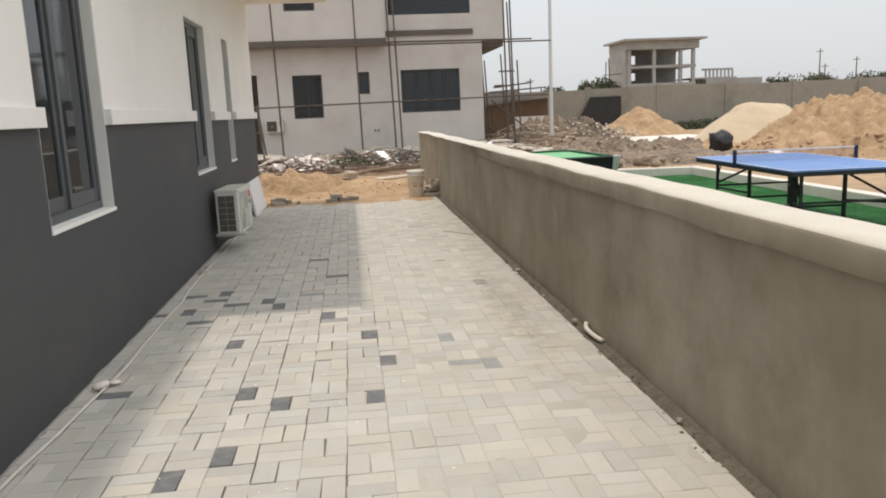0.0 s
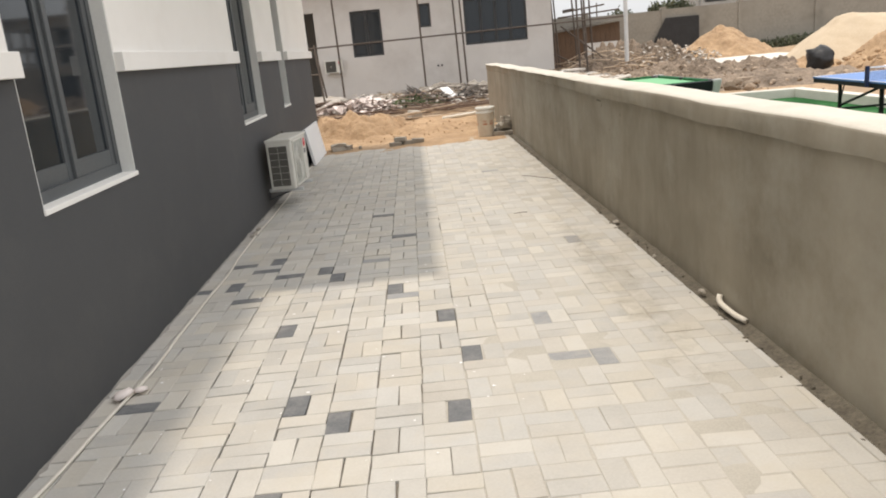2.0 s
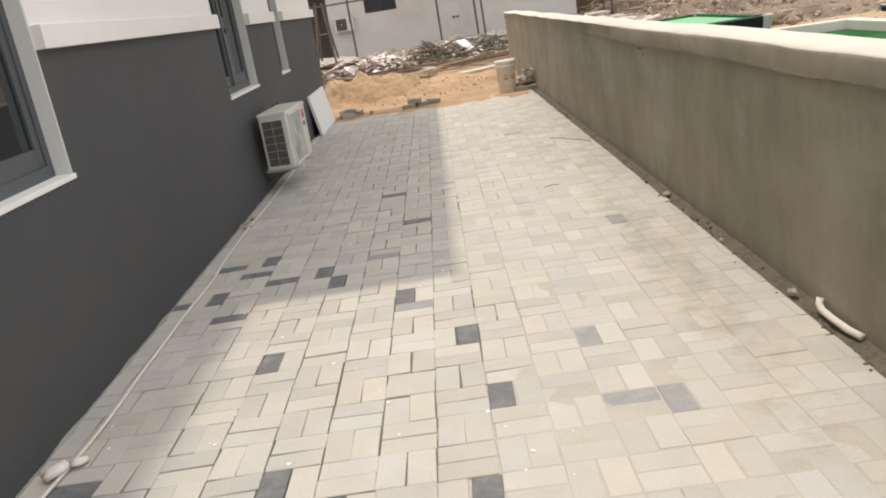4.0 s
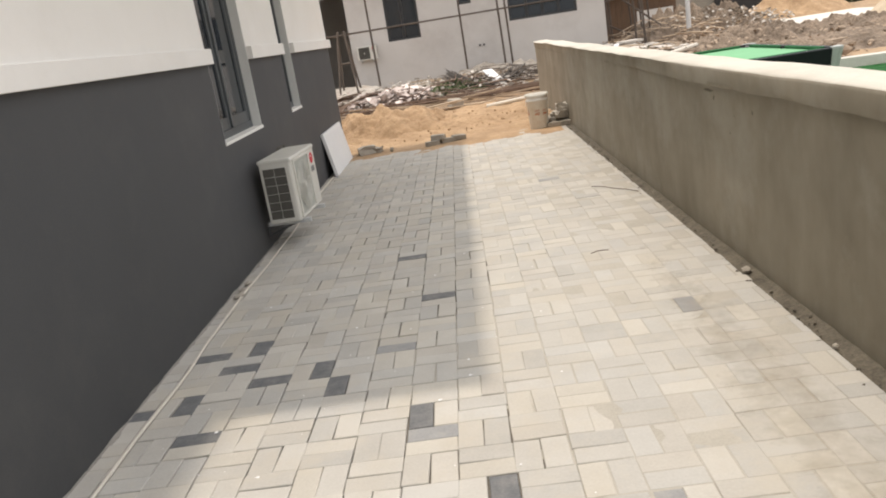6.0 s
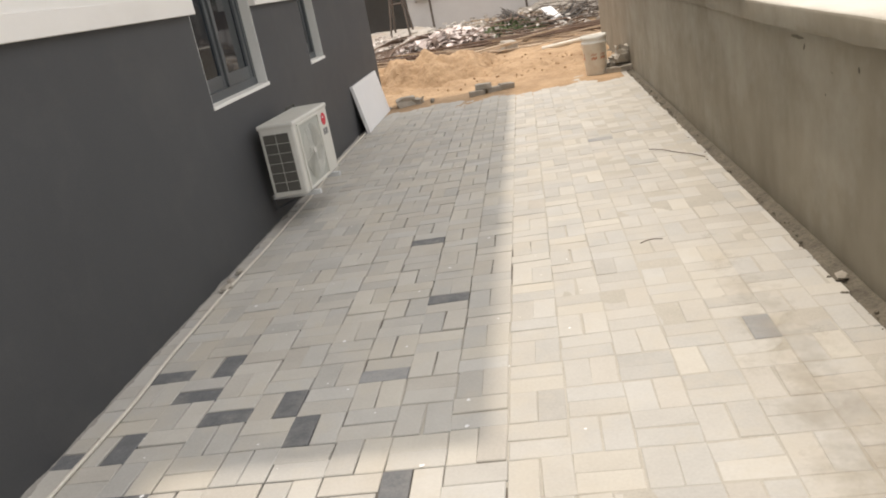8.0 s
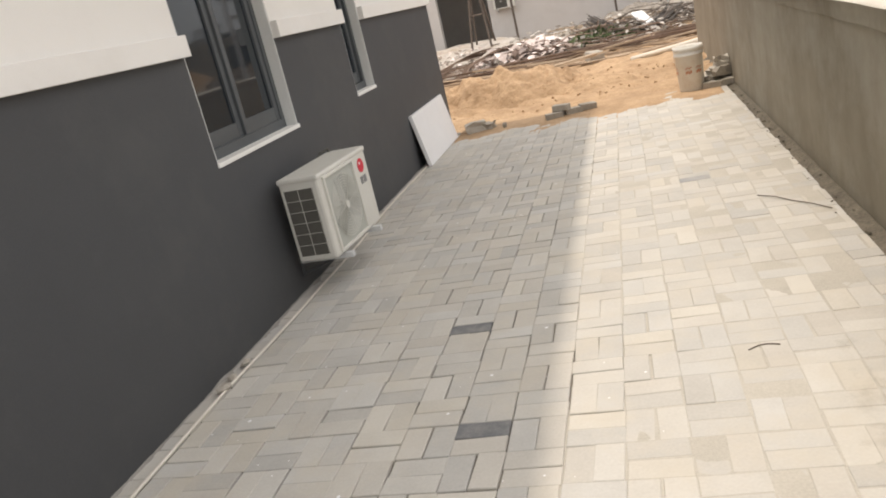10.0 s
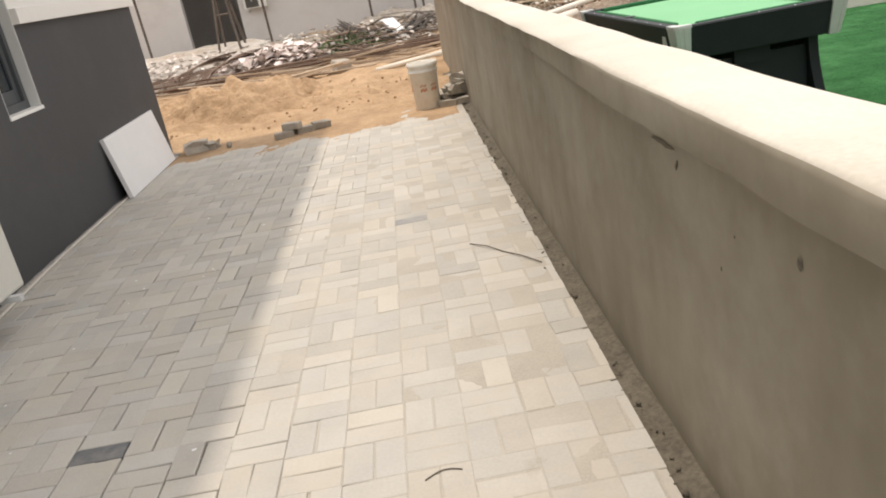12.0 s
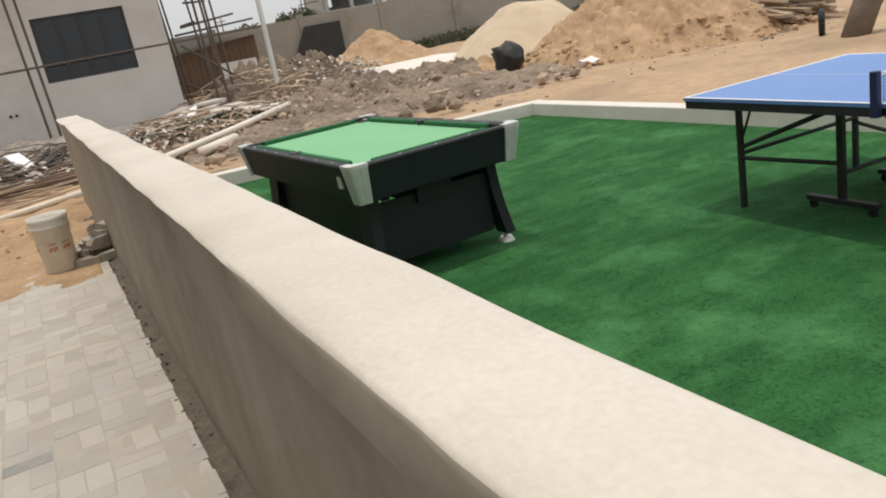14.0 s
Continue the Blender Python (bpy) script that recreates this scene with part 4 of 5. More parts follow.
def bucket(x, y):
    t = thing("bucket", pose(x, y, 0, 0, 0, 20), "dirty white plastic paint bucket standing on the paving", "bucket")
    bm = B()
    prof = [(0.0, 0.0), (0.128, 0.0), (0.135, 0.01), (0.152, 0.40), (0.163, 0.40), (0.165, 0.415), (0.155, 0.42), (0.157, 0.455), (0.166, 0.46), (0.164, 0.50), (0.156, 0.50), (0.150, 0.45), (0.130, 0.03), (0.0, 0.03)]
    seg = 28
    rings = [[bm.verts.new((r * math.cos(2 * math.pi * k / seg), r * math.sin(2 * math.pi * k / seg), z)) for k in range(seg)] for r, z in prof]
    for a, b in zip(rings, rings[1:]):
        for k in range(seg):
            bm.faces.new((a[k], a[(k + 1) % seg], b[(k + 1) % seg], b[k]))
    bmesh.ops.remove_doubles(bm, verts=bm.verts, dist=0.0005)
    part("pail", bm, M_PLASTIC, t, smooth=True)
    bm = B()
    sweep(bm, [(0.168 * math.cos(a), 0.168 * math.sin(a), 0.40 - 0.10 * math.sin(a)) for a in [math.pi * k / 14 for k in range(15)]], 0.003, 5)
    part("handle", bm, M_GALV, t)
    for a0 in (2.75, 3.95, 4.75):
        bm = B()
        for i in range(4):
            for dz, hgt in ((0.0, 0.030), (0.055, 0.012)):
                a, b = a0 + 0.12 * i, a0 + 0.12 * i + 0.10
                z = 0.20 + dz + 0.01 * (i % 2)
                r = 0.1435 + 0.0436 * (z - 0.2) + 0.004
                q = [bm.verts.new((r * math.cos(u), r * math.sin(u), w)) for u, w in ((a, z), (b, z), (b, z + hgt), (a, z + hgt))]
                bm.faces.new(q)
        part("print", bm, M_PRINT, t, "worn orange printed patches")


bucket(1.15, 14.50)

# ---- sand and rubble beyond the paving ----
def sand_h(x, y):
    edge = max(0.0, min(1.0, (y - 14.35 - 0.25 * noise.noise((x * 1.3, 0, 0))) / 0.7))
    h = -0.05 + edge * 0.07 + edge * (0.05 * noise.fractal((x * 1.1, y * 1.1, 0), 1.0, 2.0, 5) + 0.035 * noise.fractal((x * 4.0, y * 4.0, 6.0), 0.9, 2.0, 4))
    if x > 1.5:
        h = min(h, 0.04)
    film = max(0.0, min(1.0, (y - 13.48 + 0.30 * noise.noise((x * 1.1, y * 0.7, 2.0))) / 0.9))
    veil = -0.012 + 0.018 * film + 0.006 * noise.fractal((x * 1.6, y * 1.6, 8.0), 1.0, 2.0, 4) + 0.0065 * noise.fractal((x * 2.6, y * 3.2, 5.0), 0.8, 2.0, 5)
    return max(h, veil) if -1.62 < x < 1.47 and y < 15.0 else h


terrain("sand", -7.0, 2.6, 13.2, 20.5, 0.045, sand_h, M_SAND, "orange building sand spread over the path's end", "sand", "structure")
mound("sand_mound", -1.25, 16.7, 1.5, 1.05, 0.50, M_SAND, "low heap of orange building sand", "sand mound", rough=0.34, freq=2.4, seed=2.0, n=200, peak=0.9)
mound("sand_mound", -2.6, 17.2, 1.2, 1.0, 0.34, M_SAND, "low heap of orange building sand", "sand mound", rough=0.34, freq=2.4, seed=9.0, n=180, peak=0.9)
mound("sand_mound", 0.05, 16.2, 0.80, 0.55, 0.17, M_SAND, "small heap of orange sand", "sand mound", rough=0.3, freq=3.2, seed=4.0, n=110, peak=0.8)
bm = B()
rg = random.Random(27)
for _ in range(420):
    a, r = rg.uniform(0, 6.283), math.sqrt(rg.random())
    x, y = -1.1 + 2.5 * r * math.cos(a), 16.4 + 1.5 * r * math.sin(a)
    chunk(bm, (x, y, 0.03 + 0.36 * (1 - r) * rg.random()), rg.choice((0.006, 0.008, 0.010, 0.022)), rg, 0.8)
whole("sand_clods", bm, M_SAND, "damp clods strewn over the sand", "sand", kind="stuff")


def debris(name, x0, x1, y0, y1, count, length, width, thick, lift, material, label, category, seed, turn=(0, 180)):
    """Loose boards, rods or scraps strewn over a patch; one object of stuff."""
    rg = random.Random(seed)
    bm = B()
    for _ in range(count):
        l, w, h = rg.uniform(*length), rg.uniform(*width), rg.uniform(*thick)
        x, y = rg.uniform(x0, x1), rg.uniform(y0, y1)
        u = max(0.0, min(1.0, min(x - x0, x1 - x, (y - y0) * 1.5, (y1 - y) * 1.5) / 1.5))
        z = rg.uniform(0.02, 0.05 + lift * u)
        m = Matrix.Translation((x, y, z)) @ Euler((radians(rg.uniform(-12, 12)), radians(rg.uniform(-7, 7)), radians(rg.uniform(*turn)))).to_matrix().to_4x4()
        box(bm, -l / 2, l / 2, -w / 2, w / 2, -h / 2, h / 2, m=m)
    return whole(name, bm, material, label, category, kind="stuff")


mound("rubble_mound", -0.5, 23.5, 3.0, 2.4, 0.30, M_MIXED, "grey heap of builders' rubble under scrap timber", "rubble heap", rough=0.5, freq=2.0, seed=6.0, n=90, peak=0.6)
mound("rubble_mound", 0.9, 27.3, 1.3, 0.7, 0.55, M_MIXED, "dark grey cement heap against the unfinished house", "rubble heap", rough=0.3, freq=2.4, seed=17.0, n=80, peak=0.8)
mound("rubble_mound", 1.9, 25.2, 2.2, 1.8, 0.40, M_MIXED, "grey heap of builders' rubble against the wall end", "rubble heap", rough=0.5, freq=2.0, seed=16.0, n=80, peak=0.7)
debris("scrap_timber", -2.6, 2.4, 22.0, 25.5, 120, (0.4, 2.0), (0.02, 0.08), (0.015, 0.035), 0.32, M_WOOD, "scattered scrap planks and battens", "scrap timber", 31, (-25, 25))
debris("scrap_timber", -2.2, 1.3, 19.0, 20.8, 46, (1.0, 3.4), (0.02, 0.06), (0.015, 0.035), 0.06, M_WOOD, "long planks lying across the ground", "scrap timber", 32, (-6, 10))
debris("broken_tiles", -7.0, 2.6, 20.8, 27.8, 1000, (0.04, 0.18), (0.03, 0.12), (0.015, 0.05), 0.28, M_RUBBLE, "broken plaster and tile pieces", "rubble", 34)
bm = B()
rg = random.Random(41)
for k in range(16):
    y0 = rg.uniform(21.0, 21.6)
    x0 = rg.uniform(-6.0, -4.6)
    pts = [(x0 + 4.0 * u + rg.uniform(-0.05, 0.05), y0 + 2.0 * u ** 2 + rg.uniform(-0.03, 0.03), 0.05 + 0.015 * (k % 5) + 0.16 * math.sin(u * 3.0) * u) for u in [i / 6 for i in range(7)]]
    sweep(bm, pts, 0.0075, 4)
whole("steel_rods", bm, M_RUST, "bundle of bent rusty reinforcing rods", "rods", kind="stuff")
bm = B()
for k in range(46):
    o, w, h = rg.gauss(0, 0.09), rg.gauss(0, 0.14), rg.gauss(0, 0.05)
    a, c, e = Vector((-0.15 + o, 22.9 + w, 0.52 + h)), Vector((0.85 + o, 21.5 + w, -0.22 + h)), Vector((1.55 + 2 * o, 22.7 + w, 0.44 + h))
    sweep(bm, [a * (1 - u) ** 2 + c * 2 * u * (1 - u) + e * u * u for u in [i / 9 for i in range(10)]], 0.010, 4)
whole("steel_rods", bm, M_COIL, "sagging coil of dark reinforcing rods on the rubble", "rods", kind="stuff")
bm = B()
for k in range(14):
    x0 = rg.uniform(-1.6, -0.6)
    tube(bm, (x0 - 2.5, rg.uniform(20.0, 20.9), 0.03 + 0.012 * k), (x0 + 3.5, rg.uniform(20.0, 21.2), 0.03 + 0.012 * k), 0.012, seg=6)
whole("steel_rods", bm, M_RUST, "straight rusty rods lying behind the sand", "rods", kind="stuff")


def leaf_heap(name, cx, cy, cz, rx, ry, rz, count, size, label, category, seed, material=M_LEAF, wide=(0.12, 0.3), tilt=1.2):
    rg = random.Random(seed)
    vs, fs = [], []
    for _ in range(count):
        a, r = rg.uniform(0, 6.283), math.sqrt(rg.random())
        c = Vector((cx + rx * r * math.cos(a), cy + ry * r * math.sin(a), cz + rz * rg.random() * (1 - r * r * 0.7)))
        turn = Euler((rg.uniform(-tilt, tilt), rg.uniform(-tilt, tilt), rg.uniform(0, 6.28))).to_matrix()
        l, w = size * rg.uniform(0.6, 1.4), size * rg.uniform(*wide)
        k = len(vs)
        vs += [tuple(c + turn @ Vector(p)) for p in ((-l, 0, 0), (0, -w, 0.15 * l), (l, 0, 0), (0, w, 0.15 * l))]
        fs += [(k, k + 1, k + 2), (k, k + 2, k + 3)]
    me = bpy.data.meshes.new(name)
    me.from_pydata(vs, [], fs)
    me.materials.append(material)
    return tagged(new(name, me), label, category, kind="stuff")


leaf_heap("cut_branches", 0.0, 22.1, 0.06, 0.85, 0.55, 0.30, 520, 0.12, "heap of wilted cut green branches on the rubble", "branches", 51, M_GREEN)
leaf_heap("paper_sacks", -1.45, 22.0, 0.04, 1.15, 0.95, 0.42, 420, 0.14, "torn pinkish-white cement sacks and scraps on the rubble", "scrap", 33, M_SACK, (0.3, 0.9), 0.6)
terrain("cement_spill", -6.4, -1.6, 21.0, 28.2, 0.09, lambda x, y: -0.20 + (0.24 + 0.30 * max(0.0, min(1.0, (y - 22.0) / 4.0))) * min(1.0, 2.2 * max(0.0, 1 - ((x + 4.0) / 2.4) ** 2) * max(0.0, 1 - ((y - 24.8) / 3.6) ** 2)) + 0.06 * noise.fractal((x * 1.5, y * 1.5, 1.0), 1.0, 2.0, 5), M_SPILL, "pale bank of dried cement and plaster waste", "cement", "stuff")
leaf_heap("white_scraps", -4.6, 24.0, 0.10, 2.6, 2.6, 0.34, 700, 0.07, "pale scraps of plaster and paper on the ground", "scrap", 35, M_SACK, (0.3, 0.9), 0.5)
leaf_heap("grey_scraps", 0.4, 23.4, 0.08, 3.0, 2.0, 0.40, 1000, 0.07, "grey scraps of board and plaster on the rubble", "scrap", 36, M_RUBBLE, (0.25, 0.8), 0.6)
leaf_heap("grey_scraps", 3.4, 23.6, 0.08, 1.8, 2.4, 0.36, 800, 0.06, "grey scraps and plaster by the wall end", "scrap", 37, M_RUBBLE, (0.25, 0.8), 0.6)
leaf_heap("site_scraps", 6.6, 23.6, 0.05, 3.6, 3.6, 0.45, 800, 0.06, "scraps and clods on the excavated earth", "scrap", 38, M_CLOD, (0.4, 1.0), 0.6)
leaf_heap("site_scraps", 8.6, 30.4, 0.2, 2.8, 2.2, 0.8, 800, 0.08, "broken blocks and scraps on the earth heap", "scrap", 39, M_RUBBLE, (0.5, 1.0), 0.7)
leaf_heap("green_scraps", 4.4, 23.6, 0.10, 1.5, 1.3, 0.30, 420, 0.11, "wilted green cuttings and strips by the house corner", "cuttings", 40, M_LEAF, (0.12, 0.4), 0.7)


def brush(name, cx, cy, cz, rx, ry, rz, count, length, r, material, label, seed):
    """Thin bent sticks and rods thrown on a heap."""
    rg = random.Random(seed)
    bm = B()
    for _ in range(count):
        a, q = rg.uniform(0, 6.283), math.sqrt(rg.random())
        c = Vector((cx + rx * q * math.cos(a), cy + ry * q * math.sin(a), cz + rz * rg.random() * (1 - 0.7 * q * q)))
        l, h = rg.uniform(0.4, 1.0) * length / 2, rg.gauss(0, 0.8)
        d = Vector((math.cos(h), math.sin(h), rg.gauss(0, 0.10))) * l
        bend = Vector((rg.gauss(0, 0.06), rg.gauss(0, 0.06), abs(rg.gauss(0, 0.06)))) * length
        sweep(bm, [c - d, c + bend, c + d], r * rg.uniform(0.6, 1.2), 4)
    return whole(name, bm, material, label, "sticks", kind="stuff")


brush("loose_rods", -0.6, 22.2, 0.08, 2.0, 1.0, 0.30, 110, 1.2, 0.012, M_RUST, "thin rusty rods and wires tangled on the rubble", 44)
brush("loose_sticks", 1.2, 23.4, 0.10, 1.9, 1.5, 0.36, 80, 1.5, 0.013, M_POLE, "dark sticks and rods tangled on the rubble", 45)
brush("loose_sticks", 4.4, 24.0, 0.12, 1.6, 1.8, 0.35, 110, 1.2, 0.016, M_WOOD, "grey sticks and battens by the house corner", 46)
brush("loose_sticks", 6.6, 28.6, 0.15, 1.6, 1.5, 0.8, 70, 1.7, 0.02, M_WOOD, "sticks and battens heaped under the scaffolding", 47)
for k, (x0, y0, dx) in enumerate(((-2.75, 20.6, 0.8), (-3.4, 21.2, 0.9))):
    rg = random.Random(48 + k)
    bm = B()
    for _ in range(22):
        o, w = rg.gauss(0, 0.09), rg.gauss(0, 0.05)
        sweep(bm, [(x0 + o + dx * u ** 1.8, y0 + w + 1.5 * u, 0.04 + 0.30 * math.sin(1.9 * u) + 0.5 * o * u) for u in [i / 7 for i in range(8)]], 0.009, 4)
    whole("steel_rods", bm, M_RUST, "sheaf of curved rusty reinforcing rods", "rods", kind="stuff")
bm = boxed(-0.22, 0.22, -0.35, 0.35, -0.015, 0.015, m=Matrix.Translation((4.28, 25.0, 0.30)) @ Euler((radians(28), radians(-14), radians(-30))).to_matrix().to_4x4())
whole("white_sheet", bm, M_LINE, "white broken sheet lying on the rubble", "sheet")
bm = boxed(-0.13, 0.13, -0.40, 0.40, -0.015, 0.015, m=Matrix.Translation((0.97, 22.5, 0.30)) @ Euler((radians(26), 0, radians(26))).to_matrix().to_4x4())
whole("white_plank", bm, M_LINE, "short white board leaning on the rubble", "board")
bm = boxed(-0.14, 0.14, -0.12, 0.12, -0.03, 0.16, bevel=0.02, m=Matrix.Translation((-0.06, 19.35, 0.03)) @ Euler((0.1, 0.1, 0.5)).to_matrix().to_4x4())
whole("concrete_piece", bm, M_STONE, "squarish broken concrete block on the planks", "block")
bm = B()
sweep(bm, [(0.55, 18.2, 0.05), (1.05, 18.35, 0.07), (1.75, 18.6, 0.10)], 0.042, 10)
whole("plastic_pipe", bm, M_PVC, "cream plastic pipe lying behind the bucket", "pipe", smooth=True)

# ---- unfinished house across the end ----
FY = 28.8
far = thing("unfinished_house", Matrix.Scale(0.985, 4), "unfinished white two-storey house behind bamboo scaffolding", "house")


def holed_wall(name, x0, x1, z0, z1, y, thick, holes, material, parent, label=""):
    """A wall along x with rectangular gaps (x0, x1, z0, z1)."""
    bm = B()
    xs = sorted({x0, x1, *[h[0] for h in holes], *[h[1] for h in holes]})
    for a, b in zip(xs, xs[1:]):
        cuts = sorted((h[2], h[3]) for h in holes if h[0] <= a and h[1] >= b)
        z = z0
        for c, d in cuts:
            if c > z:
                box(bm, a, b, y, y + thick, z, c)
            z = d
        if z < z1:
            box(bm, a, b, y, y + thick, z, z1)
    bmesh.ops.remove_doubles(bm, verts=bm.verts, dist=0.0001)
    return part(name, bm, material, parent, label)


def far_window(x0, x1, z0, z1, y, panes, parent):
    w = new("window")
    w.parent = parent
    tagged(w, label="dark grey aluminium window")
    bm = B()
    for a, b in ((x0, x0 + 0.07), (x1 - 0.07, x1)):
        box(bm, a, b, y + 0.06, y + 0.12, z0, z1)
    for a, b in ((z0, z0 + 0.07), (z1 - 0.07, z1)):
        box(bm, x0 + 0.07, x1 - 0.07, y + 0.06, y + 0.12, a, b)
    part("frame", bm, M_FRAME, w)
    step = (x1 - x0 - 0.14) / panes
    for k in range(panes):
        a = x0 + 0.07 + step * k
        if k:
            part("mullion", boxed(a - 0.035, a + 0.035, y + 0.05, y + 0.11, z0 + 0.07, z1 - 0.07), M_FRAME, w)
        p = part("pane", boxed(a + 0.045 * (k > 0), a + step - 0.045 * (k < panes - 1), y + 0.085, y + 0.093, z0 + 0.07, z1 - 0.07), M_GLASS, w)
        p.visible_shadow = False


G_HOLES = [(-4.70, -3.18, -0.2, 3.1), (-1.95, -0.90, 1.51, 3.04), (0.40, 0.81, 2.30, 3.08), (1.95, 4.11, 1.57, 3.10)]
holed_wall("ground_floor_wall", -12.0, 4.97, -0.3, 4.05, FY, 0.22, G_HOLES, M_OFFWHITE, far, "off-white rendered ground floor wall")
for h, n_p in zip(G_HOLES[1:], (2, 1, 4)):
    far_window(*h, FY, n_p, far)
part("side_wall", boxed(4.75, 4.97, FY + 0.22, 38.0, -0.3, 4.05), M_OFFWHITE, far)
part("inner_partition", boxed(-12.0, 4.74, FY + 3.5, FY + 3.6, -0.2, 4.0), M_ROOM, far)
U_HOLES = [(-2.03, -0.97, 5.19, 5.66), (0.35, 0.80, 5.95, 7.0)]
holed_wall("upper_wall", -12.0, 1.44, 4.2, 8.2, FY - 0.55, 0.22, U_HOLES, M_OFFWHITE, far, "off-white rendered upper wall")
for h in U_HOLES:
    far_window(*h, FY - 0.55, 1, far)
part("floor_band", boxed(-12.0, 1.45, FY - 0.60, FY + 0.2, 4.0, 4.2), M_BRONZE, far, "dark bronze slab edge")
R_HOLES = [(1.60, 4.57, 5.03, 7.3)]
holed_wall("upper_wall_right", 1.44, 5.8, 4.06, 8.2, FY - 0.02, 0.22, R_HOLES, M_OFFWHITE, far, "off-white rendered upper wall")
part("ledge_band", boxed(1.45, 4.64, FY - 0.10, FY - 0.021, 4.30, 4.48), M_BRONZE, far, "dark bronze band under the balcony")
part("balcony_glass", boxed(1.60, 4.57, FY + 0.06, FY + 0.08, 5.03, 6.1), M_GLASS, far, "dark balcony glazing")
part("upper_soffit", boxed(4.97, 5.8, FY + 0.2, 38.0, 3.85, 4.06), M_BRONZE, far, "dark bronze soffit")
part("upper_side", boxed(5.58, 5.8, FY + 0.2, 38.0, 4.06, 8.2), M_OFFWHITE, far)
part("upper_return", boxed(1.24, 1.44, FY - 0.33, FY - 0.02, 4.2, 8.2), M_OFFWHITE, far)
part("upper_room", boxed(-12.0, 5.5, FY + 2.6, FY + 2.7, 4.1, 8.0), M_ROOM, far)
part("roof", boxed(-12.2, 6.0, FY - 0.7, 38.2, 8.2, 8.4), M_BRONZE, far)
part("back_wall", boxed(-12.0, 5.6, 38.0, 38.2, -0.3, 8.2), M_OFFWHITE, far)
for x in (0.92, 1.05):
    part("pipe_sleeve", rod((x, FY - 0.03, 0.98), (x, FY + 0.01, 0.98), 0.035, seg=10), M_BLACKMETAL, far, "dark pipe sleeve")
u = outdoor_unit("outdoor_unit", pose(-2.95, FY * 0.985 - 0.03, 1.05, 0, 0, -90), "small white outdoor unit on the unfinished house's wall", M_FIN)
u.scale = (0.8, 0.8, 0.8)

# scaffolding
scaf = thing("scaffolding", Matrix.Scale(0.985, 4), "rough bamboo pole scaffolding round the unfinished house", "scaffolding")
rg = random.Random(61)
for x, y, top in ((-5.6, 27.9, 8.0), (-2.36, 27.9, 8.0), (0.42, 27.9, 8.0), (1.62, 27.95, 8.0), (1.84, 27.9, 8.0), (5.75, 28.2, 8.0), (5.95, 27.9, 8.0), (6.15, 29.0, 5.4), (5.35, 30.2, 3.6), (5.7, 31.5, 3.5), (6.3, 31.0, 3.7), (6.7, 30.2, 3.4)):
    d = rg.uniform(-0.24, -0.06)
    part("upright_pole", rod((x, y, -0.15), (x + d, y, top), 0.034, 0.028, seg=7), M_POLE, scaf)
for y, z0, z1, x0, x1 in ((27.83, 1.90, 2.02, -6.2, 7.2), (27.83, 3.92, 3.90, -0.3, 7.3), (27.83, 4.02, 3.98, 1.3, 6.6), (27.83, 6.15, 6.2, -6.2, 7.0), (27.75, 6.3, 6.24, 0.6, 5.6), (27.83, 3.88, 3.94, -6.0, 1.6)):
    part("ledger_pole", rod((x0, y, z0), (x1, y, z1), 0.030, 0.026, seg=7), M_POLE, scaf)
for p, q in (((5.6, 28.1, 2.4), (6.0, 32.0, 2.5)), ((5.4, 29.0, 2.35), (6.9, 29.2, 2.5)), ((5.4, 30.0, 2.2), (7.9, 31.0, 2.35)), ((5.3, 29.0, 1.9), (7.6, 28.4, -0.1)), ((5.2, 30.5, 1.0), (7.0, 29.0, -0.1)), ((5.5, 28.3, 2.9), (6.5, 30.4, 3.0))):
    part("brace_pole", rod(p, q, 0.032, 0.028, seg=7), M_POLE, scaf)

# trestle ladder in front of the doorway
tr = thing("trestle_ladder", pose(-3.0, 25.6, 0.22), "dark brown folding trestle ladder", "ladder")
for s in (-1, 1):
    for q in (-1, 1):
        part("leg", rod((s * 0.27, q * 0.42, -0.1), (s * 0.09, q * 0.05, 1.75), 0.03, seg=6), M_POLE, tr)
    for k in (2.6, 4.9):
        u = k / 5.2
        w = 0.27 - 0.18 * u
        part("rung", rod((-w, s * (0.42 - 0.37 * u), 1.75 * u), (w, s * (0.42 - 0.37 * u), 1.75 * u), 0.02, seg=6), M_POLE, tr)

# ---- building site beyond the turf ----
mound("earth_mound", 8.8, 20.6, 3.0, 2.0, 0.22, M_EARTH, "broad low spread of grey-brown earth", "earth heap", rough=0.68, freq=2.03, seed=27.0, n=150, peak=0.6)
mound("earth_mound", 5.5, 20.4, 2.4, 1.5, 0.22, M_EARTH, "dark excavated earth heap behind the games area", "earth heap", rough=0.64, freq=2.32, seed=21.0, n=150, peak=0.6)
mound("earth_mound", 7.7, 23.6, 2.4, 1.7, 0.45, M_EARTH, "dark excavated earth heap", "earth heap", rough=0.64, freq=2.32, seed=22.0, n=150, peak=0.6)
mound("earth_mound", 10.0, 24.4, 2.2, 1.3, 0.32, M_EARTH, "dark excavated earth heap", "earth heap", rough=0.69, freq=2.46, seed=23.0, n=150, peak=0.6)
mound("earth_mound", 8.4, 31.0, 2.8, 2.2, 1.0, M_EARTH, "brown heap of earth and broken blocks", "earth heap", rough=0.61, freq=1.89, seed=24.0, n=150, peak=0.7)
mound("earth_mound", 4.2, 25.3, 1.9, 1.8, 0.28, M_EARTH, "low heap of dark earth by the house corner", "earth heap", rough=0.69, freq=2.46, seed=25.0, n=150, peak=0.7)
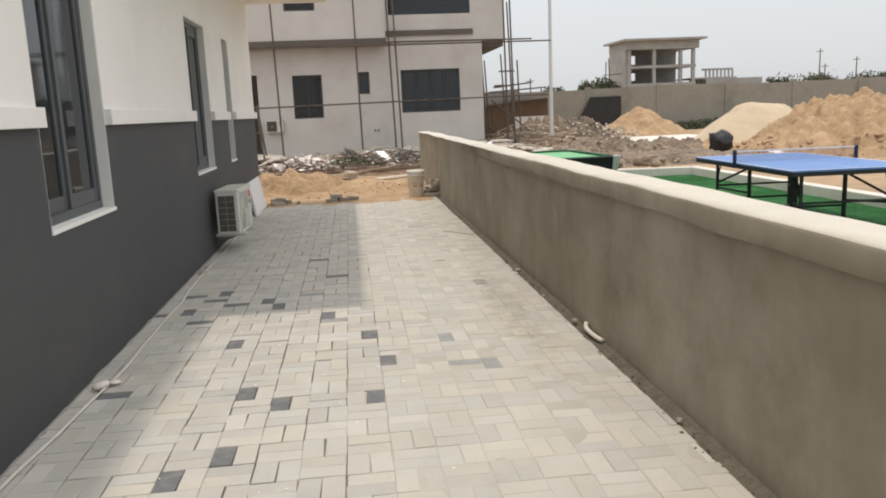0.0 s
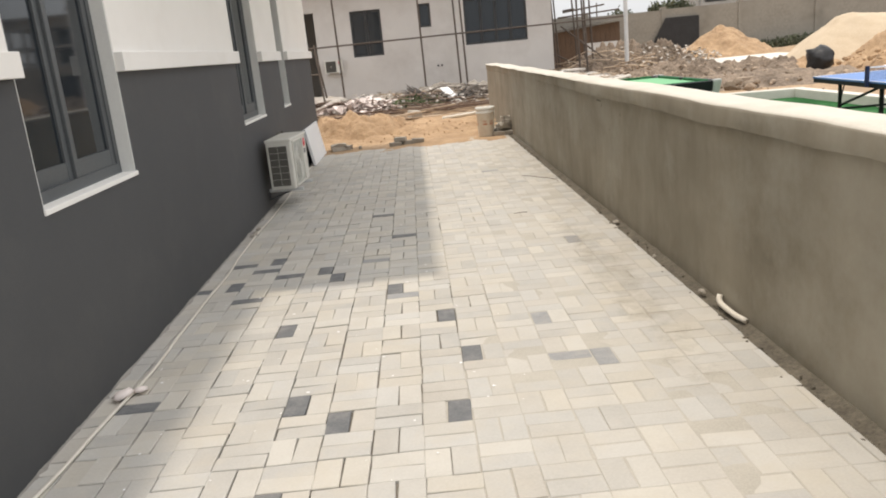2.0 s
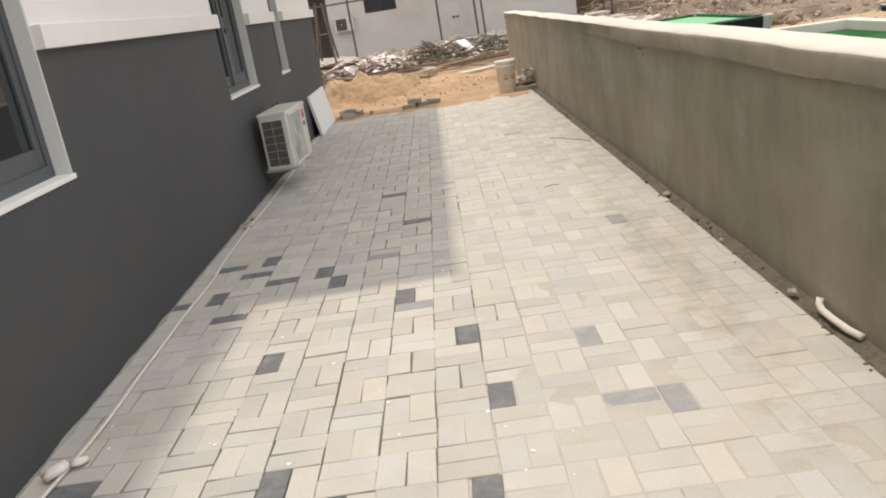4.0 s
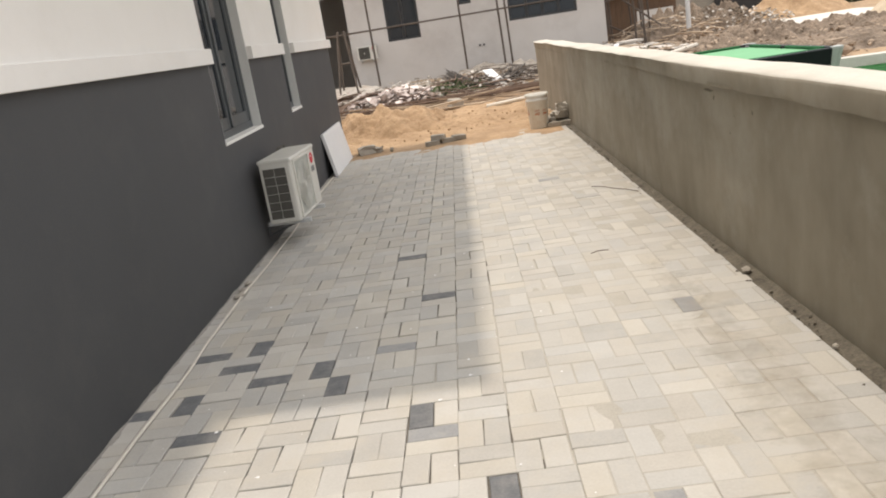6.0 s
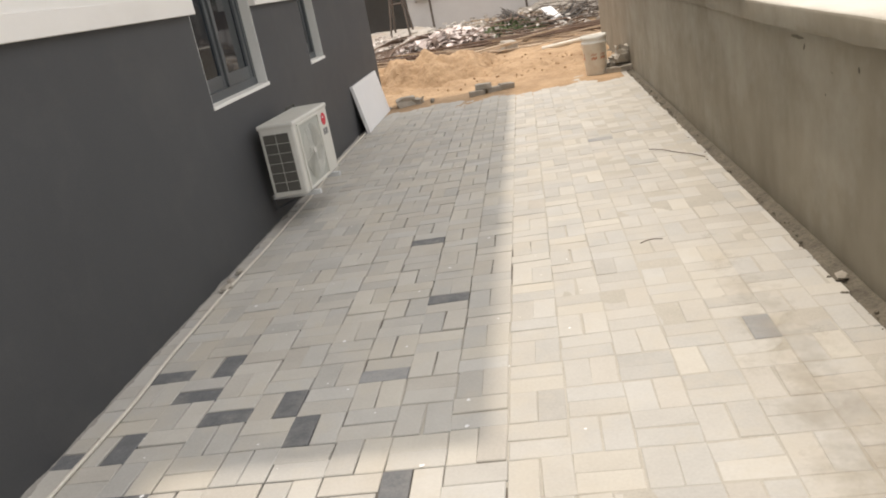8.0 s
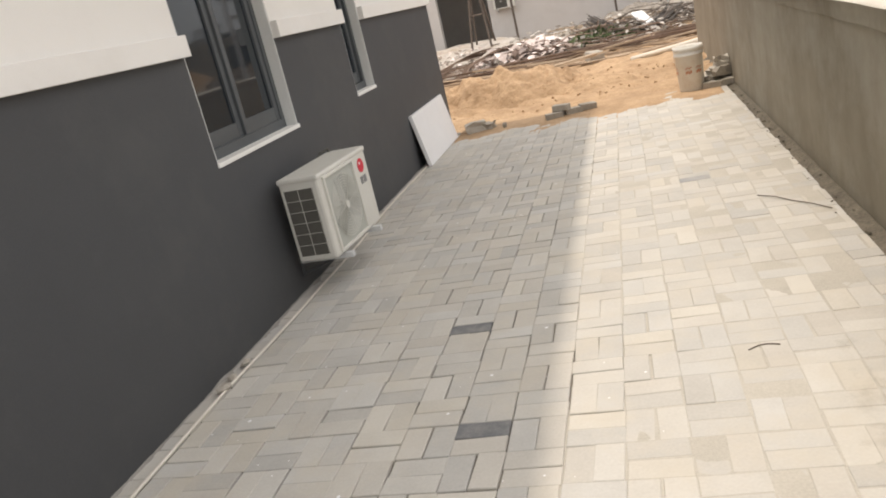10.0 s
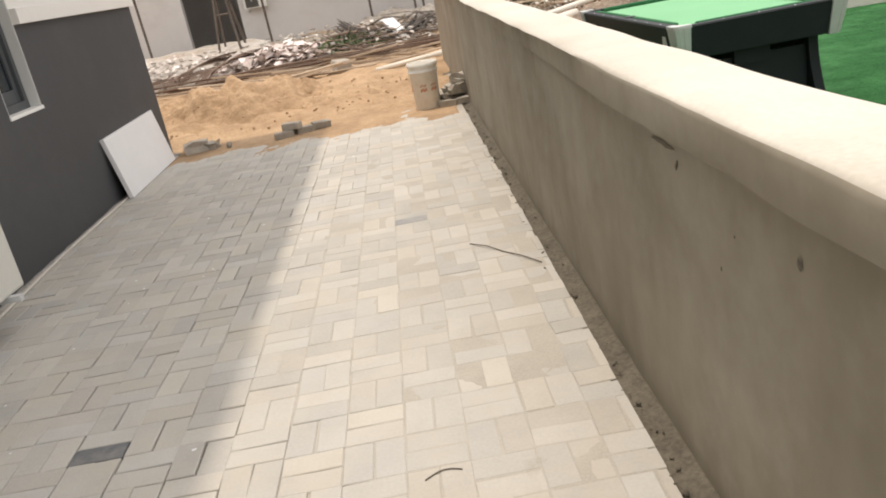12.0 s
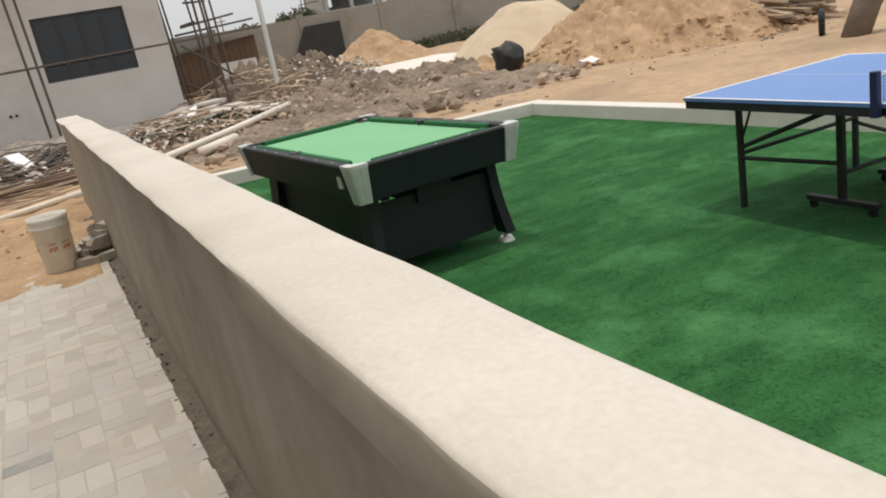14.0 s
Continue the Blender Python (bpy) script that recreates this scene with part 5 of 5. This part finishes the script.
mound("earth_mound", 6.6, 28.3, 1.6, 1.4, 0.6, M_EARTH, "low heap of dark earth by the scaffolding", "earth heap", rough=0.69, freq=2.46, seed=26.0, n=150, peak=0.7)
mound("sand_pile", 12.95, 34.0, 2.3, 2.2, 1.42, M_SAND, "steep orange pile of building sand", "sand pile", rough=0.10, freq=2.4, seed=31.0, n=120, peak=1.0, flat=1.02)
mound("sand_pile", 14.1, 26.1, 2.5, 2.4, 1.28, M_SAND_PALE, "broad pile of pale building sand", "sand pile", rough=0.06, freq=1.4, seed=32.0, n=120, peak=0.95, crest=(0.3, 0.0), flat=1.55)
mound("sand_pile", 14.2, 21.2, 3.1, 3.0, 1.50, M_SAND, "large spreading pile of orange sand", "sand pile", rough=0.20, freq=2.2, seed=33.0, n=200, peak=0.95, flat=1.25)
mound("earth_mound", 11.6, 24.4, 1.5, 1.0, 0.25, M_SAND, "low bank of sand before the large pile", "earth heap", rough=0.53, freq=2.03, seed=34.0, n=150, peak=0.7)
bm = boxed(10.5, 14.2, 27.2, 31.6, -0.1, 0.16, bevel=0.03)
whole("cement_slab", bm, M_CEMENT_SLAB, "pale freshly cast cement slab on the ground", "slab")
bm = B()
rg = random.Random(71)
for _ in range(900):
    x, y = rg.uniform(2.6, 10.6), rg.uniform(18.2, 30.0)
    chunk(bm, (x, y, 0.02 + rg.uniform(0, 0.12)), rg.choice((0.03, 0.04, 0.05, 0.07, 0.10, 0.14)), rg)
whole("site_rubble", bm, M_CLOD, "broken blocks and stones over the earth", "rubble", kind="stuff")
debris("site_scrap", 3.0, 6.5, 23.0, 28.0, 90, (0.3, 1.6), (0.05, 0.3), (0.02, 0.06), 0.5, M_RUBBLE, "scrap boards and sheets by the house corner", "scrap", 72)
bm = B()
sweep(bm, [(2.2, 19.1, 0.12), (3.1, 20.0, 0.16), (4.5, 21.3, 0.22), (5.9, 22.6, 0.32)], 0.055, 10)
whole("drain_pipe", bm, M_PVC, "long cream drain pipe lying over the earth", "pipe", smooth=True)
bm = B()
sweep(bm, [(3.5, 19.9, 0.10), (4.2, 20.4, 0.14)], 0.08, 10)
whole("drain_pipe", bm, M_PVC, "short length of cream drain pipe", "pipe", smooth=True)
bm = B()
rg = random.Random(73)
chunk(bm, (10.85, 21.9, 0.34), 0.46, rg, 1.0)
bmesh.ops.subdivide_edges(bm, edges=bm.edges, cuts=2, use_grid_fill=True, smooth=0.4)
for v in bm.verts:
    v.co += 0.085 * Vector((noise.noise(v.co * 6), noise.noise(v.co * 6 + Vector((5, 0, 0))), noise.noise(v.co * 6 + Vector((0, 5, 0)))))
whole("tarpaulin_bundle", bm, M_TARP, "crumpled black polythene bundle on the sand", "tarpaulin", smooth=True)
bm = B()
chunk(bm, (11.35, 19.85, 0.07), 0.24, rg, 0.35)
bmesh.ops.subdivide_edges(bm, edges=bm.edges[:], cuts=2, use_grid_fill=True)
for v in bm.verts:
    v.co += 0.09 * Vector((noise.noise(v.co * 9), noise.noise(v.co * 9 + Vector((5, 0, 0))), 0.7 * noise.noise(v.co * 9 + Vector((0, 5, 0)))))
whole("paper_sack", bm, M_SACK, "flattened crumpled paper sack on the sand", "sack")
bm = B()
for _ in range(420):
    a, q = rg.uniform(0, 6.283), rg.uniform(0.72, 1.25)
    chunk(bm, (14.2 + 3.0 * q * math.cos(a), 21.2 + 2.9 * q * math.sin(a), 0.03 + max(0.0, 1.05 - q) * 1.45), rg.choice((0.02, 0.03, 0.05, 0.09)), rg, 0.7)
whole("sand_clods", bm, M_SAND, "damp clods rolled down the large sand pile", "sand", kind="stuff")

bm = B()
for _ in range(420):
    x, y = rg.uniform(2.2, 16.0), rg.uniform(16.6, 24.0)
    if x < 7.6 and y < 17.2 or x > 7.6 and rg.random() < 0.4:
        continue
    chunk(bm, (x, y, ground_height(x, y) + 0.01), rg.choice((0.02, 0.03, 0.04, 0.07)), rg, 0.6)
whole("earth_clods", bm, M_CLOD, "scattered clods and stones on the sandy ground", "clods", kind="stuff")

bm = boxed(-0.22, 0.22, -0.11, 0.11, 0.0, 0.22, bevel=0.01)
ob = whole("sandcrete_block", bm, M_CLOD, "brown sandcrete block standing on the earth", "block")
ob.matrix_basis = pose(7.9, 19.8, -0.03, 0, 0, 20)

# street lamp
lamp = thing("street_lamp", pose(7.3, 27.9, -0.1), "slim galvanised street lamp with a solar head", "street lamp")
part("pole", rod((0, 0, 0), (0, 0, 6.1), 0.075, 0.055, seg=12), M_GALV, lamp)
part("arm", rod((0, 0, 6.1), (0.28, -0.1, 6.35), 0.03, seg=8), M_GALV, lamp)
part("lamp_head", boxed(0.12, 0.55, -0.25, 0.05, 6.36, 6.43, bevel=0.015), M_BLACKMETAL, lamp, "flat black lamp head")

# fence wall of the site
fence = thing("fence_wall", pose(0, 0, 0), "long grey sandcrete block fence round the site", "fence", kind="structure")
for k in range(-8, 16):
    x0 = 9.0 + 4.0 * k
    part("fence_bay", boxed(x0 + 0.25, x0 + 4.0, 42.0, 42.22, -0.3, 2.35 + 0.04 * (k % 3)), M_BLOCK, fence)
    part("fence_pier", boxed(x0, x0 + 0.25, 41.94, 42.26, -0.3, 2.5), M_BLOCK, fence)
bm = boxed(12.0, 14.9, 41.80, 41.9, -0.2, 1.95)
for v in bm.verts:
    v.co.x += 0.55 * (v.co.z + 0.2) * (v.co.x < 13)
whole("black_sheet", bm, M_TARP, "black polythene sheet hung over the fence", "tarpaulin")
leaf_heap("weeds", 20.5, 41.2, -0.05, 4.5, 0.6, 0.6, 1600, 0.16, "low green weeds along the fence foot", "weeds", 81)
leaf_heap("weeds", 30.5, 41.0, -0.05, 5.5, 0.6, 0.7, 1600, 0.16, "low green weeds along the fence foot", "weeds", 82)

# site shed
shed = thing("site_shed", pose(0, 0, 0), "brown board site shed with a sloping sheet roof", "shed")
for k in range(20):
    x = 5.25 + 0.24 * k
    part("board", boxed(x + 0.005, x + 0.235, 39.0, 39.04, -0.2, 1.56 + 0.022 * k), M_SHED, shed)
part("side", boxed(10.02, 10.05, 39.05, 41.5, -0.2, 1.95), M_SHED, shed)
part("door_sheet", boxed(8.3, 9.9, 38.94, 38.99, -0.2, 1.1), M_GALV, shed, "grey metal sheet")
bm = B()
rfs = [bm.verts.new(p) for p in ((5.0, 38.6, 1.66), (10.25, 38.6, 2.12), (10.25, 41.8, 2.12), (5.0, 41.8, 1.66))]
bm.faces.new(rfs)
bmesh.ops.solidify(bm, geom=bm.faces[:], thickness=0.06)
part("roof_sheet", bm, M_BRONZE, shed, "dark sloping roof sheet")

# concrete building shell beyond the fence
shell = thing("concrete_shell", pose(0, 0, 0), "unfinished concrete building shell with open storeys", "building")
SX0, SX1, SY0, SY1 = 50.3, 62.6, 137.0, 146.0
for z in (4.6, 7.75):
    part("floor_slab", boxed(SX0 - 0.1, SX1 + 0.4, SY0 - 0.1, SY1, z - 0.25, z + 0.25), M_CONCFAR, shell)
part("roof_slab", boxed(SX0 - 0.3, SX1 + 0.8, SY0 - 0.5, SY1 + 0.4, 10.8, 12.3), M_CONCFAR, shell)
part("roof_edge", boxed(SX0 - 1.2, SX1 + 1.8, SY0 - 1.6, SY1 + 1.2, 12.3, 12.65), M_CONCFAR, shell)
for x in (SX0, SX0 + 4.6, SX0 + 9.6, SX1 - 0.3):
    for y in (SY0, SY1 - 0.6):
        part("column", boxed(x, x + 0.6, y, y + 0.5, -0.3, 10.8), M_CONCFAR, shell)
holed_wall("rear_wall", SX0 + 0.61, SX1 - 0.3, 4.9, 10.8, SY1 - 1.2, 0.3, [(53.3, 55.2, 8.6, 10.2), (53.0, 55.2, 5.6, 7.0)], M_CONCFAR, shell)
part("left_wall", boxed(SX0 - 0.4, SX0 - 0.02, SY0 + 0.4, SY1 - 0.1, -0.3, 10.8), M_CONCFAR, shell)
part("front_wall", boxed(SX0 + 0.6, SX1 - 0.31, SY0 + 0.02, SY0 + 0.3, -0.3, 4.34), M_CONCFAR, shell)
part("scaffold_pole", rod((SX0 - 3.6, SY0 + 2, -0.2), (SX0 - 3.4, SY0 + 2, 9.0), 0.1, seg=6), M_POLE, shell)
part("scaffold_pole", rod((SX0 - 2.6, SY0 + 2, -0.2), (SX0 - 2.9, SY0 + 2, 9.6), 0.1, seg=6), M_POLE, shell)
part("scaffold_pole", rod((SX0 - 4.0, SY0 + 1.9, 6.6), (SX0 - 0.5, SY0 + 1.9, 6.8), 0.08, seg=6), M_POLE, shell)
annex = thing("concrete_annex", pose(0, 0, 0), "low unfinished concrete annex with bare columns", "building")
part("wall", boxed(66.0, 77.0, 139.0, 146.0, -0.3, 5.3), M_CONCFAR, annex)
part("slab", boxed(63.6, 72.5, 140.0, 147.0, 5.31, 5.6), M_CONCFAR, annex)
for k in range(12):
    part("column", boxed(63.8 + 0.75 * k, 64.05 + 0.75 * k, 141.0, 141.3, 5.6 if k > 3 else -0.3, 7.0 if k > 3 else 5.3), M_CONCFAR, annex)
part("beam", boxed(66.4, 72.4, 141.4, 141.8, 6.9, 7.25), M_CONCFAR, annex)

# distant poles and trees
for x, y, h in ((87.0, 137.0, 10.0), (90.0, 140.0, 7.4), (95.0, 138.0, 8.4), (32.3, 137.0, 6.6), (42.0, 138.0, 5.2)):
    p = thing("utility_pole", pose(x, y, -0.1), "distant wooden utility pole", "pole", group="distant poles")
    part("mast", rod((0, 0, 0), (0.05, 0, h), 0.14, 0.09, seg=8), M_POLE, p)
    part("crossarm", rod((-0.7, 0, h - 0.5), (0.7, 0, h - 0.45), 0.06, seg=6), M_POLE, p)


def tree(x, y, h, w, seed):
    t = thing("tree", pose(x, y, -0.1), "distant dull green bushy tree", "tree", group="distant trees")
    rg = random.Random(seed)
    bm = rod((0, 0, 0), (0.1, 0, h * 0.55), 0.16, 0.09, seg=8)
    for k in range(5):
        a = 1.26 * k
        tube(bm, (0.1, 0, h * 0.45), (w * 0.6 * math.cos(a), w * 0.6 * math.sin(a), h * 0.8), 0.07, 0.03, seg=6)
    part("trunk", bm, M_BARK, t)
    vs, fs = [], []
    for c in range(16):
        a, r = rg.uniform(0, 6.28), rg.uniform(0.1, 0.8) * w
        cc = Vector((r * math.cos(a), r * math.sin(a), h * rg.uniform(0.5, 0.92)))
        for _ in range(90):
            p = cc + Vector((rg.gauss(0, 0.2 * w), rg.gauss(0, 0.2 * w), rg.gauss(0, 0.09 * h)))
            turn = Euler((rg.uniform(0, 6), rg.uniform(0, 6), rg.uniform(0, 6))).to_matrix()
            k = len(vs)
            s = 0.34
            vs += [tuple(p + turn @ Vector(q)) for q in ((-s, 0, 0), (0, -s * 0.4, 0), (s, 0, 0), (0, s * 0.4, 0))]
            fs += [(k, k + 1, k + 2, k + 3)]
    me = bpy.data.meshes.new("crown")
    me.from_pydata(vs, [], fs)
    me.materials.append(M_LEAF)
    crown = new("crown", me)
    crown.parent = t


for k, (x, y, h, w) in enumerate(((38.0, 120.0, 4.6, 2.4), (41.5, 124.0, 5.3, 2.6), (34.5, 128.0, 4.4, 2.4), (80.0, 140.0, 5.0, 3.6), (96.0, 150.0, 5.6, 4.5), (104.0, 150.0, 5.3, 4.5), (112.0, 150.0, 5.8, 4.5), (120.0, 152.0, 5.4, 4.5))):
    tree(x, y, h, w, 90 + k)

# stacked timber and leaning trunk by the sand
rg = random.Random(75)
along = Matrix.Rotation(math.atan2(4.1, 2.7), 4, "Z")
bm = B()
for k in range(18):
    box(bm, -2.4, 2.4, -0.07, 0.07, -0.03, 0.03, m=Matrix.Translation((17.5, 20.4, 0.0)) @ along @ Matrix.Translation((rg.uniform(-0.5, 0.5), rg.uniform(-0.7, 0.7), 0.05 + 0.028 * k)) @ Euler((0, rg.uniform(-0.05, 0.05), rg.uniform(-0.12, 0.12))).to_matrix().to_4x4())
whole("timber_stack", bm, M_WOOD, "loose stack of sawn timber on the sand", "timber", kind="stuff")
bm = B()
sweep(bm, [(20.6, 24.0, 0.5), (18.0, 20.2, 0.82), (15.9, 17.2, 0.9)], 0.05, 8)
whole("timber_pole", bm, M_WOOD, "long pale pole lying over the timber stack", "pole")
bm = rod((19.6, 22.3, -0.1), (19.6, 22.3, 0.75), 0.08, seg=8)
whole("timber_post", bm, M_POLE, "short dark post beside the timber stack", "post")
bm = B()
sweep(bm, [(13.15, 15.35, -0.1), (13.3, 15.2, 0.5), (13.6, 14.9, 1.4), (13.95, 14.55, 2.6)], 0.21, 14)
whole("leaning_trunk", bm, M_BARK, "thick dusty palm trunk leaning over the sand", "trunk", smooth=True)
wheel = thing("barrow_wheel", pose(13.35, 16.05, 0.24, 0, 0, 35), "old rubber wheel standing by the trunk", "wheel")
bm = B()
sweep(bm, [(0.19 * math.cos(a), 0.0, 0.19 * math.sin(a)) for a in [2 * math.pi * k / 20 for k in range(21)]], 0.05, 8)
part("tyre", bm, M_BLACK, wheel)
part("hub", rod((0, -0.03, 0), (0, 0.03, 0), 0.15, seg=16), M_RUST, wheel)
leaf_heap("weeds", 24.0, 27.0, -0.05, 3.0, 1.6, 0.7, 900, 0.16, "low green weeds behind the timber", "weeds", 83)

# splashes of white paint on the paving
rg = random.Random(19)
vs, fs = [], []
for _ in range(170):
    x, y = rg.uniform(-1.55, 0.45), rg.uniform(3.0, 13.5)
    r, k = rg.choice((0.003, 0.004, 0.005, 0.007, 0.010)), len(vs)
    vs += [(x + r * rg.uniform(0.6, 1.2) * math.cos(a), y + r * rg.uniform(0.6, 1.2) * math.sin(a), 0.0032) for a in [0.785 * q for q in range(8)]]
    fs.append(tuple(range(k, k + 8)))
me = bpy.data.meshes.new("paint_specks")
me.from_pydata(vs, [], fs)
me.materials.append(M_LINE)
tagged(new("paint_specks", me), "dried specks of white paint on the paving", "paint", kind="stuff")

# dirt trodden into the paving
def smear(name, x0, x1, y0, y1, material, scale, amount, seed, label):
    """A wafer of dust with a ragged, patchy outline."""
    m = material.copy()
    n, l = m.node_tree.nodes, m.node_tree.links
    geo = n.new("ShaderNodeTexCoord")
    tex = n.new("ShaderNodeTexNoise")
    tex.inputs["Scale"].default_value = scale
    tex.inputs["Detail"].default_value = 8
    tex.inputs["Roughness"].default_value = 0.72
    l.new(n.new("ShaderNodeNewGeometry").outputs["Position"], tex.inputs["Vector"])
    away = n.new("ShaderNodeVectorMath")
    away.operation = "LENGTH"
    l.new(geo.outputs["Object"], away.inputs[0])
    fade = n.new("ShaderNodeMapRange")
    fade.inputs["From Min"].default_value = 0.25
    fade.inputs["From Max"].default_value = 1.0
    fade.inputs["To Min"].default_value = 0.0
    fade.inputs["To Max"].default_value = 0.45
    l.new(away.outputs["Value"], fade.inputs["Value"])
    cut = n.new("ShaderNodeMath")
    cut.operation = "SUBTRACT"
    l.new(tex.outputs["Fac"], cut.inputs[0])
    l.new(fade.outputs["Result"], cut.inputs[1])
    ramp = n.new("ShaderNodeValToRGB")
    ramp.color_ramp.elements[0].position = 0.36
    ramp.color_ramp.elements[1].position = 0.60
    ramp.color_ramp.elements[0].color = (0, 0, 0, 1)
    ramp.color_ramp.elements[1].color = (amount, amount, amount, 1)
    l.new(cut.outputs[0], ramp.inputs["Fac"])
    l.new(ramp.outputs["Color"], n["Principled BSDF"].inputs["Alpha"])
    bm = B()
    ring = [bm.verts.new((math.cos(a), math.sin(a), 0.0)) for a in [2 * math.pi * k / 40 for k in range(40)]]
    bm.faces.new(ring)
    ob = whole(name, bm, m, label, "dust", kind="stuff")
    ob.matrix_basis = Matrix.Translation(((x0 + x1) / 2, (y0 + y1) / 2, 0.0042 + 0.0004 * seed)) @ Matrix.Diagonal(((x1 - x0) / 2, (y1 - y0) / 2, 1.0, 1.0))
    return ob


smear("dirt_film", 0.80, 1.50, 2.6, 9.6, M_CLAY, 6.0, 0.24, 1, "thin brown dirt film along the paving's edge")

# ---- paving: basket weave of 200 x 100 blocks ----
CELL_X, CELL, PX, PY = 0.2118, 0.2092, 0.0855, 4.834
DARK = {(-5, 9, 1), (-4, 8, 0), (-2, 6, 0), (-2, 5, 1), (-3, 10, 0), (-9, 8, 0), (-7, 10, 0), (-6, 9, 0), (-8, 11, 0), (-7, 11, 1), (-8, 8, 1), (-7, 6, 1), (-1, 3, 1), (0, 0, 0), (-5, 3, 0), (2, 2, 0), (4, 10, 1), (2, -1, 1), (3, -1, 0), (-4, -2, 0), (-3, 18, 0), (-2, 13, 1), (-5, -7, 0), (-4, -6, 0), (-3, -3, 0), (-1, -3, 1), (-8, -1, 0), (3, 28, 0)}
DUSTY = {(2, 2, 0), (4, 10, 1), (2, -1, 1), (3, -1, 0), (-2, 5, 1), (-3, 10, 0), (3, 28, 0)}
def joint_height(x, y):
    """Sand in the joints: low by the house, almost flush towards the boundary wall."""
    fill = max(0.0, min(1.0, (x + 0.5) / 0.9 + 0.7 * noise.noise((x * 0.8, y * 0.8, 5.0))))
    drift = max(0.0, min(1.0, (x - 0.2) / 1.0)) * max(0.0, min(1.0, (y - 6.5) / 4.0)) + max(0.0, min(1.0, (y - 12.6) / 1.8))
    return -0.017 + 0.0146 * fill + 0.0014 * min(1.0, drift) + 0.0012 * noise.noise((x * 6, y * 6, 2.0)) + 0.0016 * fill * noise.fractal((x * 1.8, y * 1.8, 12.0), 1.0, 2.0, 4)


paving = terrain("paving", WALL_X + 0.05, 1.475, -4.0, 14.65, 0.035, joint_height, M_JOINT, "pale grey concrete block paving laid in basket weave", "paving", "structure")
paving.data.materials.append(M_LOAM)
for f in paving.data.polygons:
    # bare loam where the jointing sand has washed out
    f.material_index = 1 if joint_height(f.center.x, f.center.y) < -0.0095 else 0


def block_mesh(name, w, h, material):
    bm = B()
    vs = [bm.verts.new((x, y, z)) for z, g in ((-0.06, 0.0), (-0.003, 0.0), (0.0, 0.003)) for x, y in ((-w / 2 + g, -h / 2 + g), (w / 2 - g, -h / 2 + g), (w / 2 - g, h / 2 - g), (-w / 2 + g, h / 2 - g))]
    for k in range(2):
        for i in range(4):
            bm.faces.new((vs[4 * k + i], vs[4 * k + (i + 1) % 4], vs[4 * k + 4 + (i + 1) % 4], vs[4 * k + 4 + i]))
    bm.faces.new(vs[8:12])
    return mesh_of(name, bm, material)


GAP = 0.0036
MESHES = {}
for kind, stuff in (("block", M_PAVER), ("dark_block", M_PAVER_DARK), ("dusty_block", M_PAVER_DUSTY)):
    MESHES[kind, True] = block_mesh(kind, CELL_X / 2 - GAP, CELL - GAP, stuff)
    MESHES[kind, False] = block_mesh(kind, CELL_X - GAP, CELL / 2 - GAP, stuff)
rg = random.Random(17)
rest_v, rest_f = [], []
made = 0
for j in range(-42, 47):
    for i in range(-10, 8):
        for s in (0, 1):
            upright = (i + j) % 2 == 0
            cx = PX + CELL_X * (i + (0.25 + 0.5 * s if upright else 0.5))
            cy = PY + CELL * (j + (0.5 if upright else 0.25 + 0.5 * s))
            if cx + 0.1 < WALL_X + 0.03 or cy > 14.5 or cx > 1.56:
                continue
            cx += rg.uniform(-0.004, 0.004)
            cy += rg.uniform(-0.004, 0.004)
            rz = radians(rg.gauss(0, 0.9))
            trod = 0.25 if cy > 13.0 else 1.0
            z = rg.gauss(0, 0.0014 * trod)
            lean = (0.006 if cx < 0.1 else 0.0028) * trod
            tx, ty = rg.gauss(0, lean), rg.gauss(0, lean)
            m = Matrix.Translation((cx, cy, z)) @ Euler((tx, ty, rz)).to_matrix().to_4x4()
            dark = (i, j, s) in DARK
            near = 4.4 < cy < 7.4 and -0.80 < cx < 1.35 and made < 300
            if dark or near:
                b = new("dark_block" if dark else "block", MESHES["dusty_block" if (i, j, s) in DUSTY else "dark_block" if dark else "block", upright])
                b.parent = paving
                b.matrix_basis = m
                if dark:
                    tagged(b, label="dusty grey paving block" if (i, j, s) in DUSTY else "charcoal paving block")
                else:
                    made += 1
                continue
            light_me = MESHES["block", upright]
            corners = [m @ q.co for q in light_me.vertices]
            if min(c.x for c in corners) > 1.47 or max(c.x for c in corners) < WALL_X + 0.035:
                continue
            k = len(rest_v)
            for c in corners:
                rest_v.append((max(WALL_X + 0.012, min(c.x, 1.500 + 0.012 * noise.noise((0, cy * 5, 0)))), c.y, c.z))
            for f in light_me.polygons:
                rest_f.append(tuple(k + a for a in f.vertices))
me = bpy.data.meshes.new("block_rest")
me.from_pydata(rest_v, [], rest_f)
me.materials.append(M_PAVER_I)
rest = new("block_rest", me)
rest.parent = paving
tagged(rest, kind="stuff")
